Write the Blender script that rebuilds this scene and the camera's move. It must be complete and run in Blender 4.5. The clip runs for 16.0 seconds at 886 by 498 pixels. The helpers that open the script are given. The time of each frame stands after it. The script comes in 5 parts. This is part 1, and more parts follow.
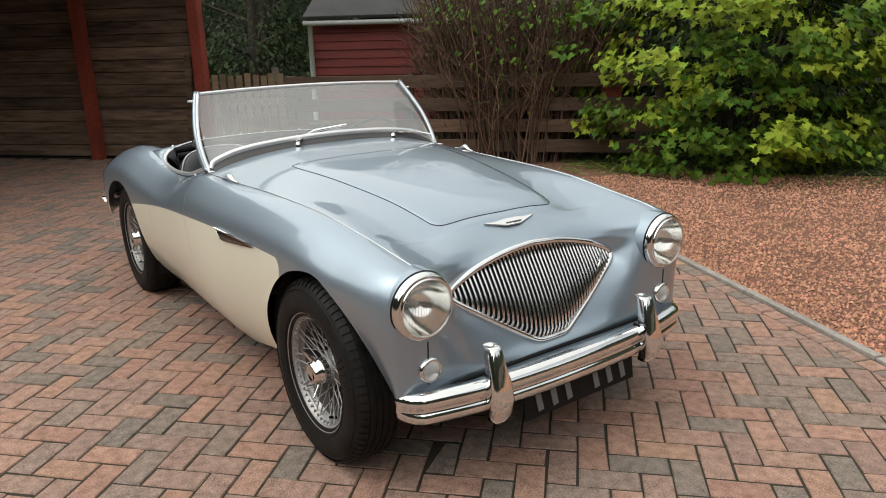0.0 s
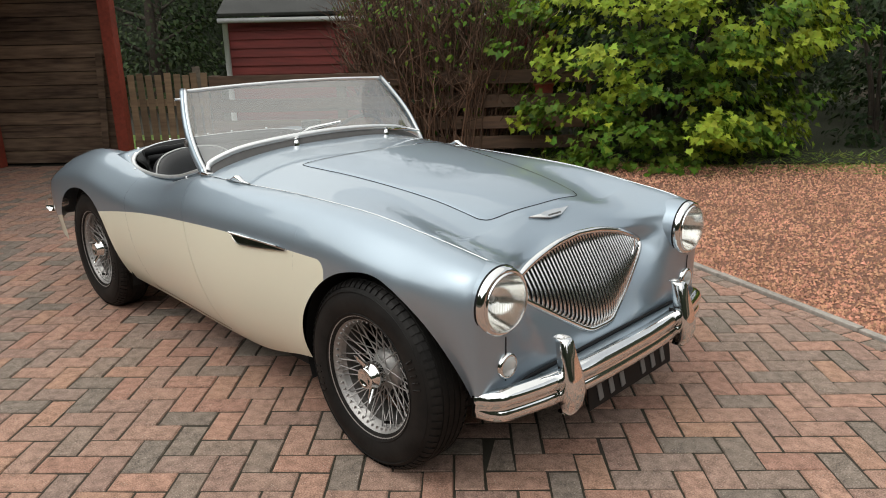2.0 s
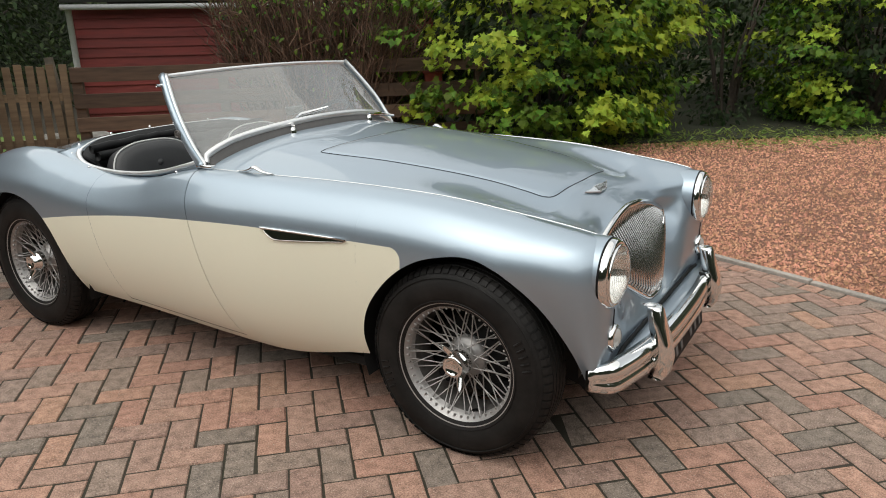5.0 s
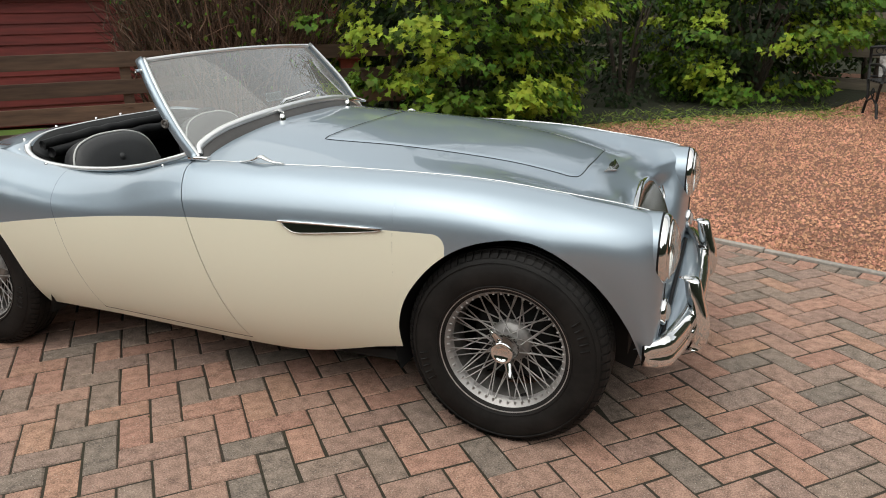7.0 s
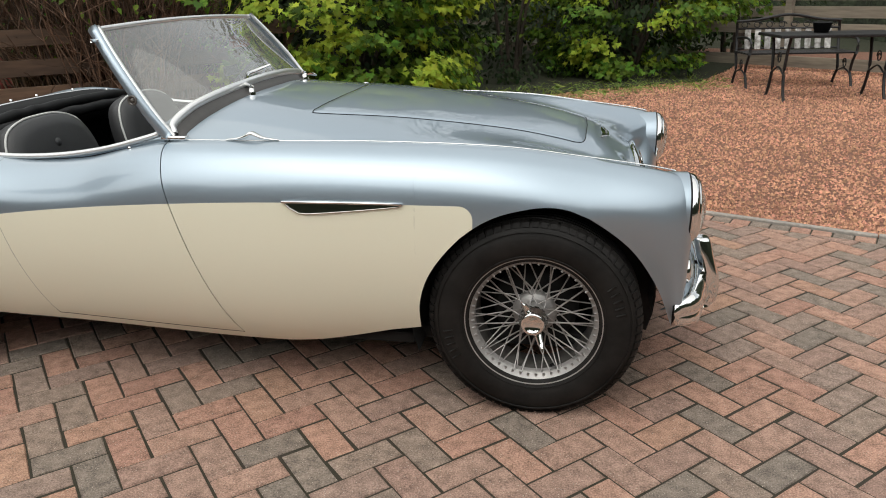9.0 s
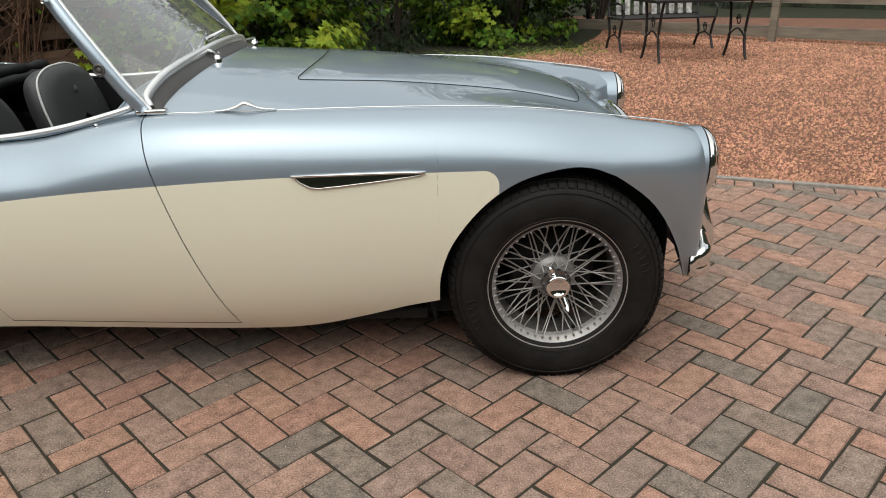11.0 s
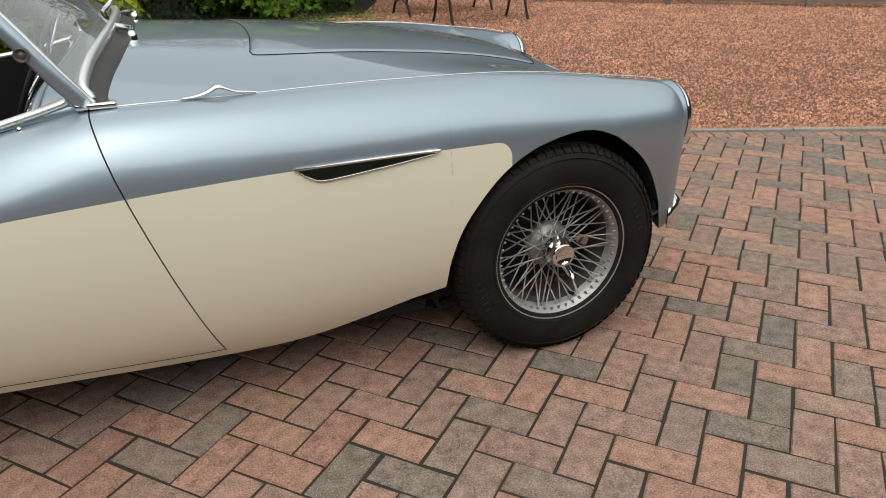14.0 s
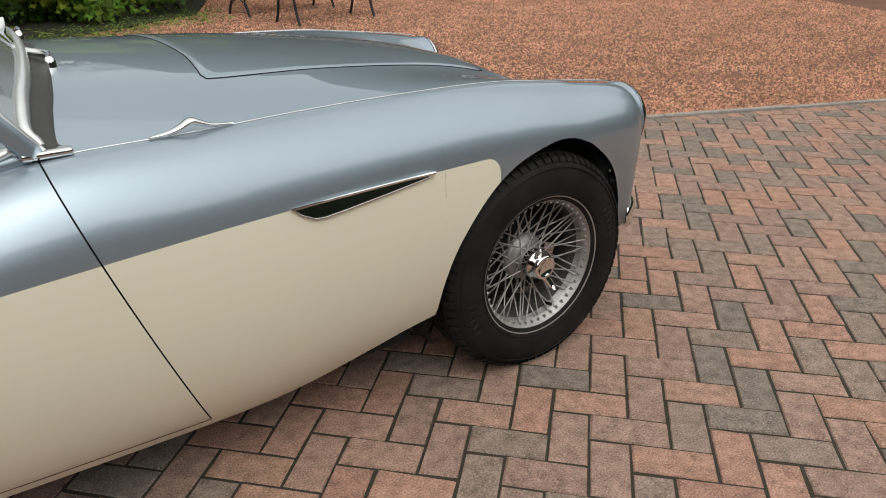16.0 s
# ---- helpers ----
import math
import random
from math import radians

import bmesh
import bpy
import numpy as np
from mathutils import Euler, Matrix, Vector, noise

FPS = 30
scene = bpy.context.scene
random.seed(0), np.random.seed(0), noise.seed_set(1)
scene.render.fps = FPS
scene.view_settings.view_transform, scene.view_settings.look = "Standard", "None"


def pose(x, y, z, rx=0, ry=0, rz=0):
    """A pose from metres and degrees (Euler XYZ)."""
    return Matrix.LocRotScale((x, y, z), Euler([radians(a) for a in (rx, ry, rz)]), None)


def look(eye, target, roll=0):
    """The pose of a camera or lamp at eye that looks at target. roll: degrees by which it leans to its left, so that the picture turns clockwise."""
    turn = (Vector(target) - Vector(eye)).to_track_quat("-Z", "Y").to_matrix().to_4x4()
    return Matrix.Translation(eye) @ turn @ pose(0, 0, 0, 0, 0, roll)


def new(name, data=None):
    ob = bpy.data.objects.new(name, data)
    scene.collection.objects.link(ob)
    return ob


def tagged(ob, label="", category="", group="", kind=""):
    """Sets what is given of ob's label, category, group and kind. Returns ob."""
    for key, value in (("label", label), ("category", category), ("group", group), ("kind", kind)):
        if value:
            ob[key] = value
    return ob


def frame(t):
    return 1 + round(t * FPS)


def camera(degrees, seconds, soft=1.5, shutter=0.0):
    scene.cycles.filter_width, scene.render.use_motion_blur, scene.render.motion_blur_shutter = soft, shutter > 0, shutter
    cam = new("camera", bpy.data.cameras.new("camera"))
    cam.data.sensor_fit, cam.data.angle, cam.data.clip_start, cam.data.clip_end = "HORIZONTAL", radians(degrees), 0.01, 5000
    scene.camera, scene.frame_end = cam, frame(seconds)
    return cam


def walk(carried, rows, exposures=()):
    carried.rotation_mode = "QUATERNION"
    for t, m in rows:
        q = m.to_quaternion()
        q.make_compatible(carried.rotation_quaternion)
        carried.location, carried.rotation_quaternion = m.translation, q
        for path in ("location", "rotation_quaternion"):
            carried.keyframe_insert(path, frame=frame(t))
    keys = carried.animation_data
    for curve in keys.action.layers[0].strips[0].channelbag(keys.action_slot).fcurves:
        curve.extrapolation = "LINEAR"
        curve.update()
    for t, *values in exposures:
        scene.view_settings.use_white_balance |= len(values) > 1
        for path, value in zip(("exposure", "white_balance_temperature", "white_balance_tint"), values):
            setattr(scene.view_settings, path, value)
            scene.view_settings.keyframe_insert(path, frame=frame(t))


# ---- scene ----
cam = camera(63.4, 16.0, soft=1.0)
METRES, EYE, TILT, LEAN, TURN = 3.901, 1.395, 0.0, 0.0, 54.57
ROWS = [
    (0.0, 0.0, 0.0, 0.0, -0.37, -16.28, 1.27),
    (0.5, -0.0327, 0.0025, 0.0003, -2.4, -16.32, 1.25),
    (1.0, -0.0688, 0.0069, -0.0018, -4.64, -16.37, 1.25),
    (1.5, -0.0996, 0.0113, -0.0025, -6.77, -16.41, 1.24),
    (2.0, -0.1327, 0.0202, -0.0038, -9.08, -16.47, 1.24),
    (2.5, -0.1626, 0.0294, -0.0066, -11.27, -16.54, 1.21),
    (3.0, -0.1952, 0.0397, -0.0078, -13.67, -16.65, 1.2),
    (3.5, -0.2278, 0.0498, -0.0081, -15.9, -16.76, 1.18),
    (4.0, -0.264, 0.0608, -0.0107, -18.34, -16.91, 1.18),
    (6.5, -0.4008, 0.1422, -0.0164, -30.2, -18.01, 1.15),
    (7.0, -0.4294, 0.1616, -0.0191, -32.85, -18.32, 1.15),
    (7.5, -0.4534, 0.1794, -0.0211, -35.37, -18.62, 1.14),
    (8.0, -0.4749, 0.2013, -0.024, -38.22, -18.98, 1.13),
    (8.5, -0.4929, 0.2251, -0.0286, -40.91, -19.38, 1.12),
    (9.0, -0.5109, 0.2531, -0.0317, -43.89, -19.88, 1.1),
    (11.5, -0.5824, 0.386, -0.0431, -58.75, -22.69, 0.97),
    (12.0, -0.5892, 0.4143, -0.0435, -62.07, -23.23, 0.93),
    (12.5, -0.5952, 0.4418, -0.0445, -65.2, -23.67, 0.88),
    (13.0, -0.6027, 0.4737, -0.0458, -68.65, -24.1, 0.81),
    (13.5, -0.6062, 0.5031, -0.0484, -71.89, -24.46, 0.75),
    (14.0, -0.6053, 0.5326, -0.0476, -75.45, -24.75, 0.67),
    (14.5, -0.5996, 0.5585, -0.0475, -78.78, -24.98, 0.61),
    (15.0, -0.5935, 0.5845, -0.0451, -82.44, -25.14, 0.54),
    (15.5, -0.5868, 0.6095, -0.0433, -85.84, -25.26, 0.5),
    (16.0, -0.5817, 0.6376, -0.0412, -89.51, -25.32, 0.46),
]
walk(cam, [(t, pose(2.075, -1.635, EYE, TILT, LEAN, TURN) @ pose(METRES * x, METRES * y, METRES * z, 90 + pitch, roll, yaw)) for t, x, y, z, yaw, pitch, roll in ROWS], exposures=[(0.0, 0.90, 6700, 5), (4.0, 0.92, 6700, 5), (9.0, 0.92, 6700, 5), (12.0, 0.84, 6700, 5), (16.0, 0.74, 6700, 5)])

# world: an overcast sky with a weak, wide sun
world = bpy.data.worlds.new("sky")
scene.world = world
world.use_nodes = True
wn, wl = world.node_tree.nodes, world.node_tree.links
sky = wn.new("ShaderNodeTexSky")
sky.sky_type, sky.sun_disc = "NISHITA", False
sky.sun_elevation, sky.sun_rotation = radians(60), radians(200)
sky.air_density, sky.dust_density, sky.ozone_density = 1.0, 1.6, 1.0
grey = wn.new("ShaderNodeHueSaturation")
grey.inputs["Saturation"].default_value = 0.2
wl.new(sky.outputs["Color"], grey.inputs["Color"])
wl.new(grey.outputs["Color"], wn["Background"].inputs["Color"])
wn["Background"].inputs["Strength"].default_value = 0.15
sun_data = bpy.data.lights.new("sun", "SUN")
sun_data.energy, sun_data.angle, sun_data.color = 0.8, radians(150), (1.0, 0.95, 0.88)
sun = new("sun", sun_data)
sun.matrix_world = look((-2.6, -4.5, 8.2), (-1, 0, 0))


# materials
def material(name, color, rough=0.5, metal=0.0, coat=0.0, grain=0.0, size=40.0, bump=0.0, second=None, big=2.0, spec=None, fine_share=0.5, run=None):
    """A surface with grain at two scales: colour mottled by grain, relief of height bump."""
    m = bpy.data.materials.new(name)
    m.use_nodes = True
    nodes, links = m.node_tree.nodes, m.node_tree.links
    p = nodes["Principled BSDF"]
    p.inputs["Base Color"].default_value = (*color, 1)
    p.inputs["Roughness"].default_value = rough
    p.inputs["Metallic"].default_value = metal
    p.inputs["Coat Weight"].default_value = coat
    p.inputs["Coat Roughness"].default_value = 0.04
    if spec is not None:
        p.inputs["Specular IOR Level"].default_value = spec
    if grain or bump or second:
        co = nodes.new("ShaderNodeTexCoord")
        fine, wide = nodes.new("ShaderNodeTexNoise"), nodes.new("ShaderNodeTexNoise")
        fine.inputs["Scale"].default_value, fine.inputs["Detail"].default_value = size, 6
        wide.inputs["Scale"].default_value, wide.inputs["Detail"].default_value = big, 4
        place = co.outputs["Object"]
        if run is not None:
            # grain drawn out along one level direction
            turned = nodes.new("ShaderNodeMapping")
            turned.vector_type = "TEXTURE"
            turned.inputs["Rotation"].default_value = (0, 0, radians(run))
            turned.inputs["Scale"].default_value = (9, 1, 1)
            links.new(place, turned.inputs["Vector"])
            place = turned.outputs["Vector"]
        for n in (fine, wide):
            links.new(place, n.inputs["Vector"])
        add = nodes.new("ShaderNodeMix")
        add.data_type = "FLOAT"
        links.new(fine.outputs["Fac"], add.inputs["A"])
        links.new(wide.outputs["Fac"], add.inputs["B"])
        add.inputs["Factor"].default_value = 1 - fine_share
        ramp = nodes.new("ShaderNodeValToRGB")
        dark = second or [c * (1 - grain) for c in color]
        light = color if second else [min(1, c * (1 + grain)) for c in color]
        ramp.color_ramp.elements[0].color, ramp.color_ramp.elements[0].position = (*dark, 1), 0.36
        ramp.color_ramp.elements[1].color, ramp.color_ramp.elements[1].position = (*light, 1), 0.64
        links.new(add.outputs["Result"], ramp.inputs["Fac"])
        links.new(ramp.outputs["Color"], p.inputs["Base Color"])
        if bump:
            b = nodes.new("ShaderNodeBump")
            b.inputs["Distance"].default_value, b.inputs["Strength"].default_value = bump, 0.8
            links.new(fine.outputs["Fac"], b.inputs["Height"])
            links.new(b.outputs["Normal"], p.inputs["Normal"])
    return m


def vary(m, amount, island=False, hue=0.0):
    """Let each piece differ in brightness (and hue) at random."""
    nodes, links = m.node_tree.nodes, m.node_tree.links
    p = nodes["Principled BSDF"]
    r = nodes.new("ShaderNodeNewGeometry") if island else nodes.new("ShaderNodeObjectInfo")
    out = r.outputs["Random Per Island"] if island else r.outputs["Random"]
    span = nodes.new("ShaderNodeMapRange")
    span.inputs["To Min"].default_value, span.inputs["To Max"].default_value = 1 - amount, 1 + amount
    links.new(out, span.inputs["Value"])
    hsv = nodes.new("ShaderNodeHueSaturation")
    old = p.inputs["Base Color"]
    if old.links:
        links.new(old.links[0].from_socket, hsv.inputs["Color"])
    else:
        hsv.inputs["Color"].default_value = old.default_value
    links.new(span.outputs["Result"], hsv.inputs["Value"])
    if hue:
        turn = nodes.new("ShaderNodeMapRange")
        turn.inputs["To Min"].default_value, turn.inputs["To Max"].default_value = 0.5 - hue, 0.5 + hue
        mul = nodes.new("ShaderNodeMath")
        mul.operation, mul.inputs[1].default_value = "MULTIPLY", 7.31
        fr = nodes.new("ShaderNodeMath")
        fr.operation = "FRACT"
        links.new(out, mul.inputs[0])
        links.new(mul.outputs[0], fr.inputs[0])
        links.new(fr.outputs[0], turn.inputs["Value"])
        links.new(turn.outputs["Result"], hsv.inputs["Hue"])
    links.new(hsv.outputs["Color"], p.inputs["Base Color"])
    return m


def brick_material(name, island):
    """Concrete block paving: most blocks brick red, some grey, speckled and worn."""
    m = material(name, (0.318, 0.220, 0.176), 0.88, grain=0.5, size=210, bump=0.0020, big=26, spec=0.25, fine_share=0.62)
    nodes, links = m.node_tree.nodes, m.node_tree.links
    p = nodes["Principled BSDF"]
    base = p.inputs["Base Color"].links[0].from_socket
    r = nodes.new("ShaderNodeNewGeometry") if island else nodes.new("ShaderNodeObjectInfo")
    out = r.outputs["Random Per Island"] if island else r.outputs["Random"]
    tint = nodes.new("ShaderNodeValToRGB")
    el = tint.color_ramp.elements
    el[0].position, el[0].color = 0.0, (0.60, 0.71, 0.74, 1)
    el[1].position, el[1].color = 1.0, (1.12, 0.98, 0.86, 1)
    for pos, c in ((0.14, (0.68, 0.78, 0.80)), (0.20, (0.78, 0.84, 0.84)), (0.30, (0.80, 0.84, 0.86)), (0.36, (0.86, 0.80, 0.80)), (0.55, (0.95, 0.90, 0.88)), (0.75, (1.16, 0.98, 0.90)), (0.88, (1.0, 0.82, 0.78))):
        e = el.new(pos)
        e.color = (*c, 1)
    links.new(out, tint.inputs["Fac"])
    mix = nodes.new("ShaderNodeMix")
    mix.data_type, mix.blend_type = "RGBA", "MULTIPLY"
    mix.inputs["Factor"].default_value = 1
    links.new(base, mix.inputs["A"])
    links.new(tint.outputs["Color"], mix.inputs["B"])
    # pale grit in the blocks
    co = nodes.new("ShaderNodeTexCoord")
    dots = nodes.new("ShaderNodeTexVoronoi")
    dots.inputs["Scale"].default_value = 130
    links.new(co.outputs["Object"], dots.inputs["Vector"])
    lt = nodes.new("ShaderNodeMath")
    lt.operation, lt.inputs[1].default_value = "LESS_THAN", 0.17
    links.new(dots.outputs["Distance"], lt.inputs[0])
    some = nodes.new("ShaderNodeMath")
    some.operation, some.inputs[1].default_value = "LESS_THAN", 0.35
    sep = nodes.new("ShaderNodeSeparateColor")
    links.new(dots.outputs["Color"], sep.inputs["Color"])
    links.new(sep.outputs["Red"], some.inputs[0])
    both = nodes.new("ShaderNodeMath")
    both.operation = "MULTIPLY"
    links.new(lt.outputs[0], both.inputs[0])
    links.new(some.outputs[0], both.inputs[1])
    grit = nodes.new("ShaderNodeMix")
    grit.data_type = "RGBA"
    grit.inputs["B"].default_value = (0.50, 0.44, 0.37, 1)
    links.new(both.outputs[0], grit.inputs["Factor"])
    links.new(mix.outputs["Result"], grit.inputs["A"])
    links.new(grit.outputs["Result"], p.inputs["Base Color"])
    return m


def two_tone():
    """The car's paint: ice-blue metallic above, cream on the flank below the swage line, ending in a round nose ahead of the wheel."""
    m = bpy.data.materials.new("two_tone_paint")
    m.use_nodes = True
    nodes, links = m.node_tree.nodes, m.node_tree.links
    p = nodes["Principled BSDF"]
    co = nodes.new("ShaderNodeTexCoord")
    xyz = nodes.new("ShaderNodeSeparateXYZ")
    links.new(co.outputs["Object"], xyz.inputs[0])

    def calc(op, a, b):
        n = nodes.new("ShaderNodeMath")
        n.operation = op
        for k, v in enumerate((a, b)):
            if isinstance(v, (int, float)):
                n.inputs[k].default_value = v
            else:
                links.new(v, n.inputs[k])
        return n.outputs[0]

    x, y, z = xyz.outputs["X"], xyz.outputs["Y"], xyz.outputs["Z"]
    # the swage: level ahead of the door, falling slowly to the tail
    back = calc("MAXIMUM", calc("SUBTRACT", -0.75, x), 0.0)
    line = calc("SUBTRACT", 0.682, calc("MULTIPLY", calc("POWER", back, 1.8), 0.070))
    # rounded nose: corner of radius 0.04 at x = -0.17
    px = calc("MAXIMUM", calc("SUBTRACT", x, -0.222), 0.0)
    pz = calc("MAXIMUM", calc("SUBTRACT", z, calc("SUBTRACT", line, 0.042)), 0.0)
    far = calc("SQRT", calc("ADD", calc("MULTIPLY", px, px), calc("MULTIPLY", pz, pz)), 0)
    inside = calc("LESS_THAN", far, 0.042)
    flank = calc("GREATER_THAN", calc("ABSOLUTE", y, 0), 0.56)
    mask = calc("MULTIPLY", inside, flank)
    flakes = nodes.new("ShaderNodeTexNoise")
    flakes.inputs["Scale"].default_value = 900
    links.new(co.outputs["Object"], flakes.inputs["Vector"])
    blue = nodes.new("ShaderNodeMix")
    blue.data_type = "RGBA"
    blue.inputs["A"].default_value, blue.inputs["B"].default_value = (0.295, 0.360, 0.422, 1), (0.352, 0.420, 0.484, 1)
    links.new(flakes.outputs["Fac"], blue.inputs["Factor"])
    mix = nodes.new("ShaderNodeMix")
    mix.data_type = "RGBA"
    links.new(mask, mix.inputs["Factor"])
    links.new(blue.outputs["Result"], mix.inputs["A"])
    mix.inputs["B"].default_value = (0.775, 0.742, 0.595, 1)
    links.new(mix.outputs["Result"], p.inputs["Base Color"])
    links.new(calc("MULTIPLY", calc("SUBTRACT", 1.0, mask), 0.72), p.inputs["Metallic"])
    links.new(calc("ADD", calc("MULTIPLY", mask, 0.04), 0.40), p.inputs["Roughness"])
    p.inputs["Coat Weight"].default_value = 1.0
    p.inputs["Coat Roughness"].default_value = 0.03
    return m


PAINT = two_tone()
BLUE = material("blue_metallic_paint", (0.324, 0.390, 0.453), 0.40, 0.72, 1.0)
CHROME = material("chrome", (0.78, 0.78, 0.77), 0.07, 1.0, grain=0.05, size=30)
STEEL = material("silver_painted_steel", (0.37, 0.355, 0.345), 0.45, 0.55, grain=0.15, size=60)
HUBMETAL = material("dark_hub_metal", (0.13, 0.122, 0.115), 0.55, 0.4, grain=0.3, size=40)
RUBBER = material("tyre_rubber", (0.017, 0.0155, 0.0145), 0.58, second=(0.006, 0.0056, 0.0054), size=60, bump=0.0008, big=8, spec=0.2, fine_share=0.25)
BLACK = material("black_trim", (0.006, 0.006, 0.0065), 0.55, grain=0.2, size=80, spec=0.2)
DARK = material("dark_underside", (0.006, 0.006, 0.006), 0.9, grain=0.3, size=12)
GREY_LEATHER = material("grey_leather", (0.032, 0.032, 0.034), 0.5, grain=0.12, size=120, bump=0.0006)
PIPING = material("white_piping", (0.6, 0.6, 0.58), 0.45, grain=0.1)
VENT = material("side_vent_chrome", (0.62, 0.60, 0.57), 0.06, 1.0, grain=0.1, size=30)
STAINLESS = material("polished_stainless", (0.66, 0.65, 0.64), 0.2, 1.0, grain=0.05, size=30)
LAMP_BACK = material("lamp_reflector", (0.90, 0.89, 0.86), 0.14, 1.0, grain=0.06, size=60)
BAR_GREY = material("plate_silver", (0.15, 0.15, 0.15), 0.6, 0.0, grain=0.05)
BLOCK = brick_material("block_paving", False)
BLOCKS = brick_material("block_paving_field", True)
SAND = material("joint_sand", (0.040, 0.030, 0.022), 0.95, second=(0.024, 0.023, 0.011), size=90, bump=0.003, big=3)
CONCRETE = material("kerb_concrete", (0.30, 0.27, 0.24), 0.9, grain=0.3, size=50, bump=0.003)
GRAVEL = material("red_gravel_bed", (0.30, 0.148, 0.098), 0.95, second=(0.11, 0.052, 0.035), size=70, bump=0.02, big=3, fine_share=0.8)
STONES = vary(material("red_gravel", (0.49, 0.258, 0.168), 0.9, grain=0.25, size=90, spec=0.3), 0.45, True, 0.014)
EARTH = material("earth", (0.035, 0.032, 0.018), 0.95, second=(0.02, 0.028, 0.01), size=30, bump=0.02, big=2)
REDWOOD = material("red_stained_boards", (0.16, 0.022, 0.018), 0.7, grain=0.3, size=30, bump=0.002, big=5, run=44)
REDPOST = material("red_stained_post", (0.24, 0.042, 0.023), 0.65, grain=0.25, size=25, bump=0.002, big=3)
OLDWOOD = vary(material("weathered_planks", (0.235, 0.16, 0.105), 0.85, second=(0.05, 0.03, 0.022), size=30, bump=0.006, big=7, run=44), 0.3)
FENCEWOOD = vary(material("fence_timber", (0.15, 0.092, 0.058), 0.85, second=(0.065, 0.04, 0.027), size=30, bump=0.003, big=6, run=44), 0.3)
GATEWOOD = vary(material("pale_gate_timber", (0.25, 0.175, 0.105), 0.85, second=(0.13, 0.085, 0.052), size=30, bump=0.003, big=6, run=44), 0.25)
GREYWOOD = vary(material("grey_fence_timber", (0.22, 0.185, 0.14), 0.85, second=(0.12, 0.10, 0.08), size=30, bump=0.003, big=6, run=-38), 0.2)
FELT = material("roofing_felt", (0.045, 0.045, 0.043), 0.95, grain=0.35, size=80, bump=0.004)
PIPE = material("grey_plastic", (0.42, 0.42, 0.42), 0.5, grain=0.1)
IRON = material("dark_cast_iron", (0.022, 0.021, 0.022), 0.5, 0.3, grain=0.3, size=50)
SLATWOOD = vary(material("flaking_white_slats", (0.55, 0.54, 0.52), 0.7, second=(0.12, 0.10, 0.09), size=14, big=22), 0.15)
TWIG = vary(material("brown_twigs", (0.115, 0.066, 0.042), 0.85, grain=0.3, size=30), 0.65, True)
BARK = material("bark", (0.05, 0.038, 0.028), 0.9, grain=0.4, size=30, bump=0.004)


def leaf_material(name, color, amount, hue):
    m = vary(material(name, color, 0.5, grain=0.15, size=20, spec=0.18), amount, True, hue)
    nodes, links = m.node_tree.nodes, m.node_tree.links
    p = nodes["Principled BSDF"]
    glow = nodes.new("ShaderNodeBsdfTranslucent")
    links.new(p.inputs["Base Color"].links[0].from_socket, glow.inputs["Color"])
    mix = nodes.new("ShaderNodeMixShader")
    mix.inputs[0].default_value = 0.3
    links.new(p.outputs[0], mix.inputs[1])
    links.new(glow.outputs[0], mix.inputs[2])
    links.new(mix.outputs[0], nodes["Material Output"].inputs["Surface"])
    return m


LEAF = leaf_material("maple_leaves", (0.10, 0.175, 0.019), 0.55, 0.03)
# bright and dark copies of the leaf colour, for lit tops and shaded cores
LEAF_LIGHT = leaf_material("lit_maple_leaves", (0.30, 0.39, 0.04), 0.3, 0.02)
LEAF_DARK = leaf_material("shaded_leaves", (0.022, 0.038, 0.012), 0.5, 0.03)
LEAF_TREE = leaf_material("tree_leaves", (0.036, 0.055, 0.019), 0.6, 0.03)
GRASS = leaf_material("grass", (0.20, 0.26, 0.06), 0.5, 0.03)


def clear_glass(name, tint=(1, 1, 1), gloss=0.02, film=0.0, both=0.05):
    """Clear glass with a mirror's gloss at grazing angles and a veil of dust and painted haze."""
    m = bpy.data.materials.new(name)
    m.use_nodes = True
    nodes, links = m.node_tree.nodes, m.node_tree.links
    nodes.remove(nodes["Principled BSDF"])
    clear, shine, mix = nodes.new("ShaderNodeBsdfTransparent"), nodes.new("ShaderNodeBsdfGlossy"), nodes.new("ShaderNodeMixShader")
    clear.inputs["Color"].default_value = (*tint, 1)
    shine.inputs["Roughness"].default_value = gloss
    face = nodes.new("ShaderNodeLayerWeight")
    face.inputs["Blend"].default_value = 0.5
    steep, fres = nodes.new("ShaderNodeMath"), nodes.new("ShaderNodeMath")
    steep.operation, steep.inputs[1].default_value = "POWER", 4.5
    fres.operation, fres.inputs[1].default_value, fres.inputs[2].default_value = "MULTIPLY_ADD", 0.9, both
    links.new(face.outputs["Facing"], steep.inputs[0])
    links.new(steep.outputs[0], fres.inputs[0])
    dust_haze, veil = nodes.new("ShaderNodeBsdfDiffuse"), nodes.new("ShaderNodeMixShader")
    dust_haze.inputs["Color"].default_value = (0.7, 0.7, 0.68, 1)
    veil.inputs[0].default_value = film
    links.new(clear.outputs[0], veil.inputs[1])
    links.new(dust_haze.outputs[0], veil.inputs[2])
    links.new(fres.outputs[0], mix.inputs[0])
    links.new(veil.outputs[0], mix.inputs[1])
    links.new(shine.outputs[0], mix.inputs[2])
    links.new(mix.outputs[0], nodes["Material Output"].inputs["Surface"])
    return m


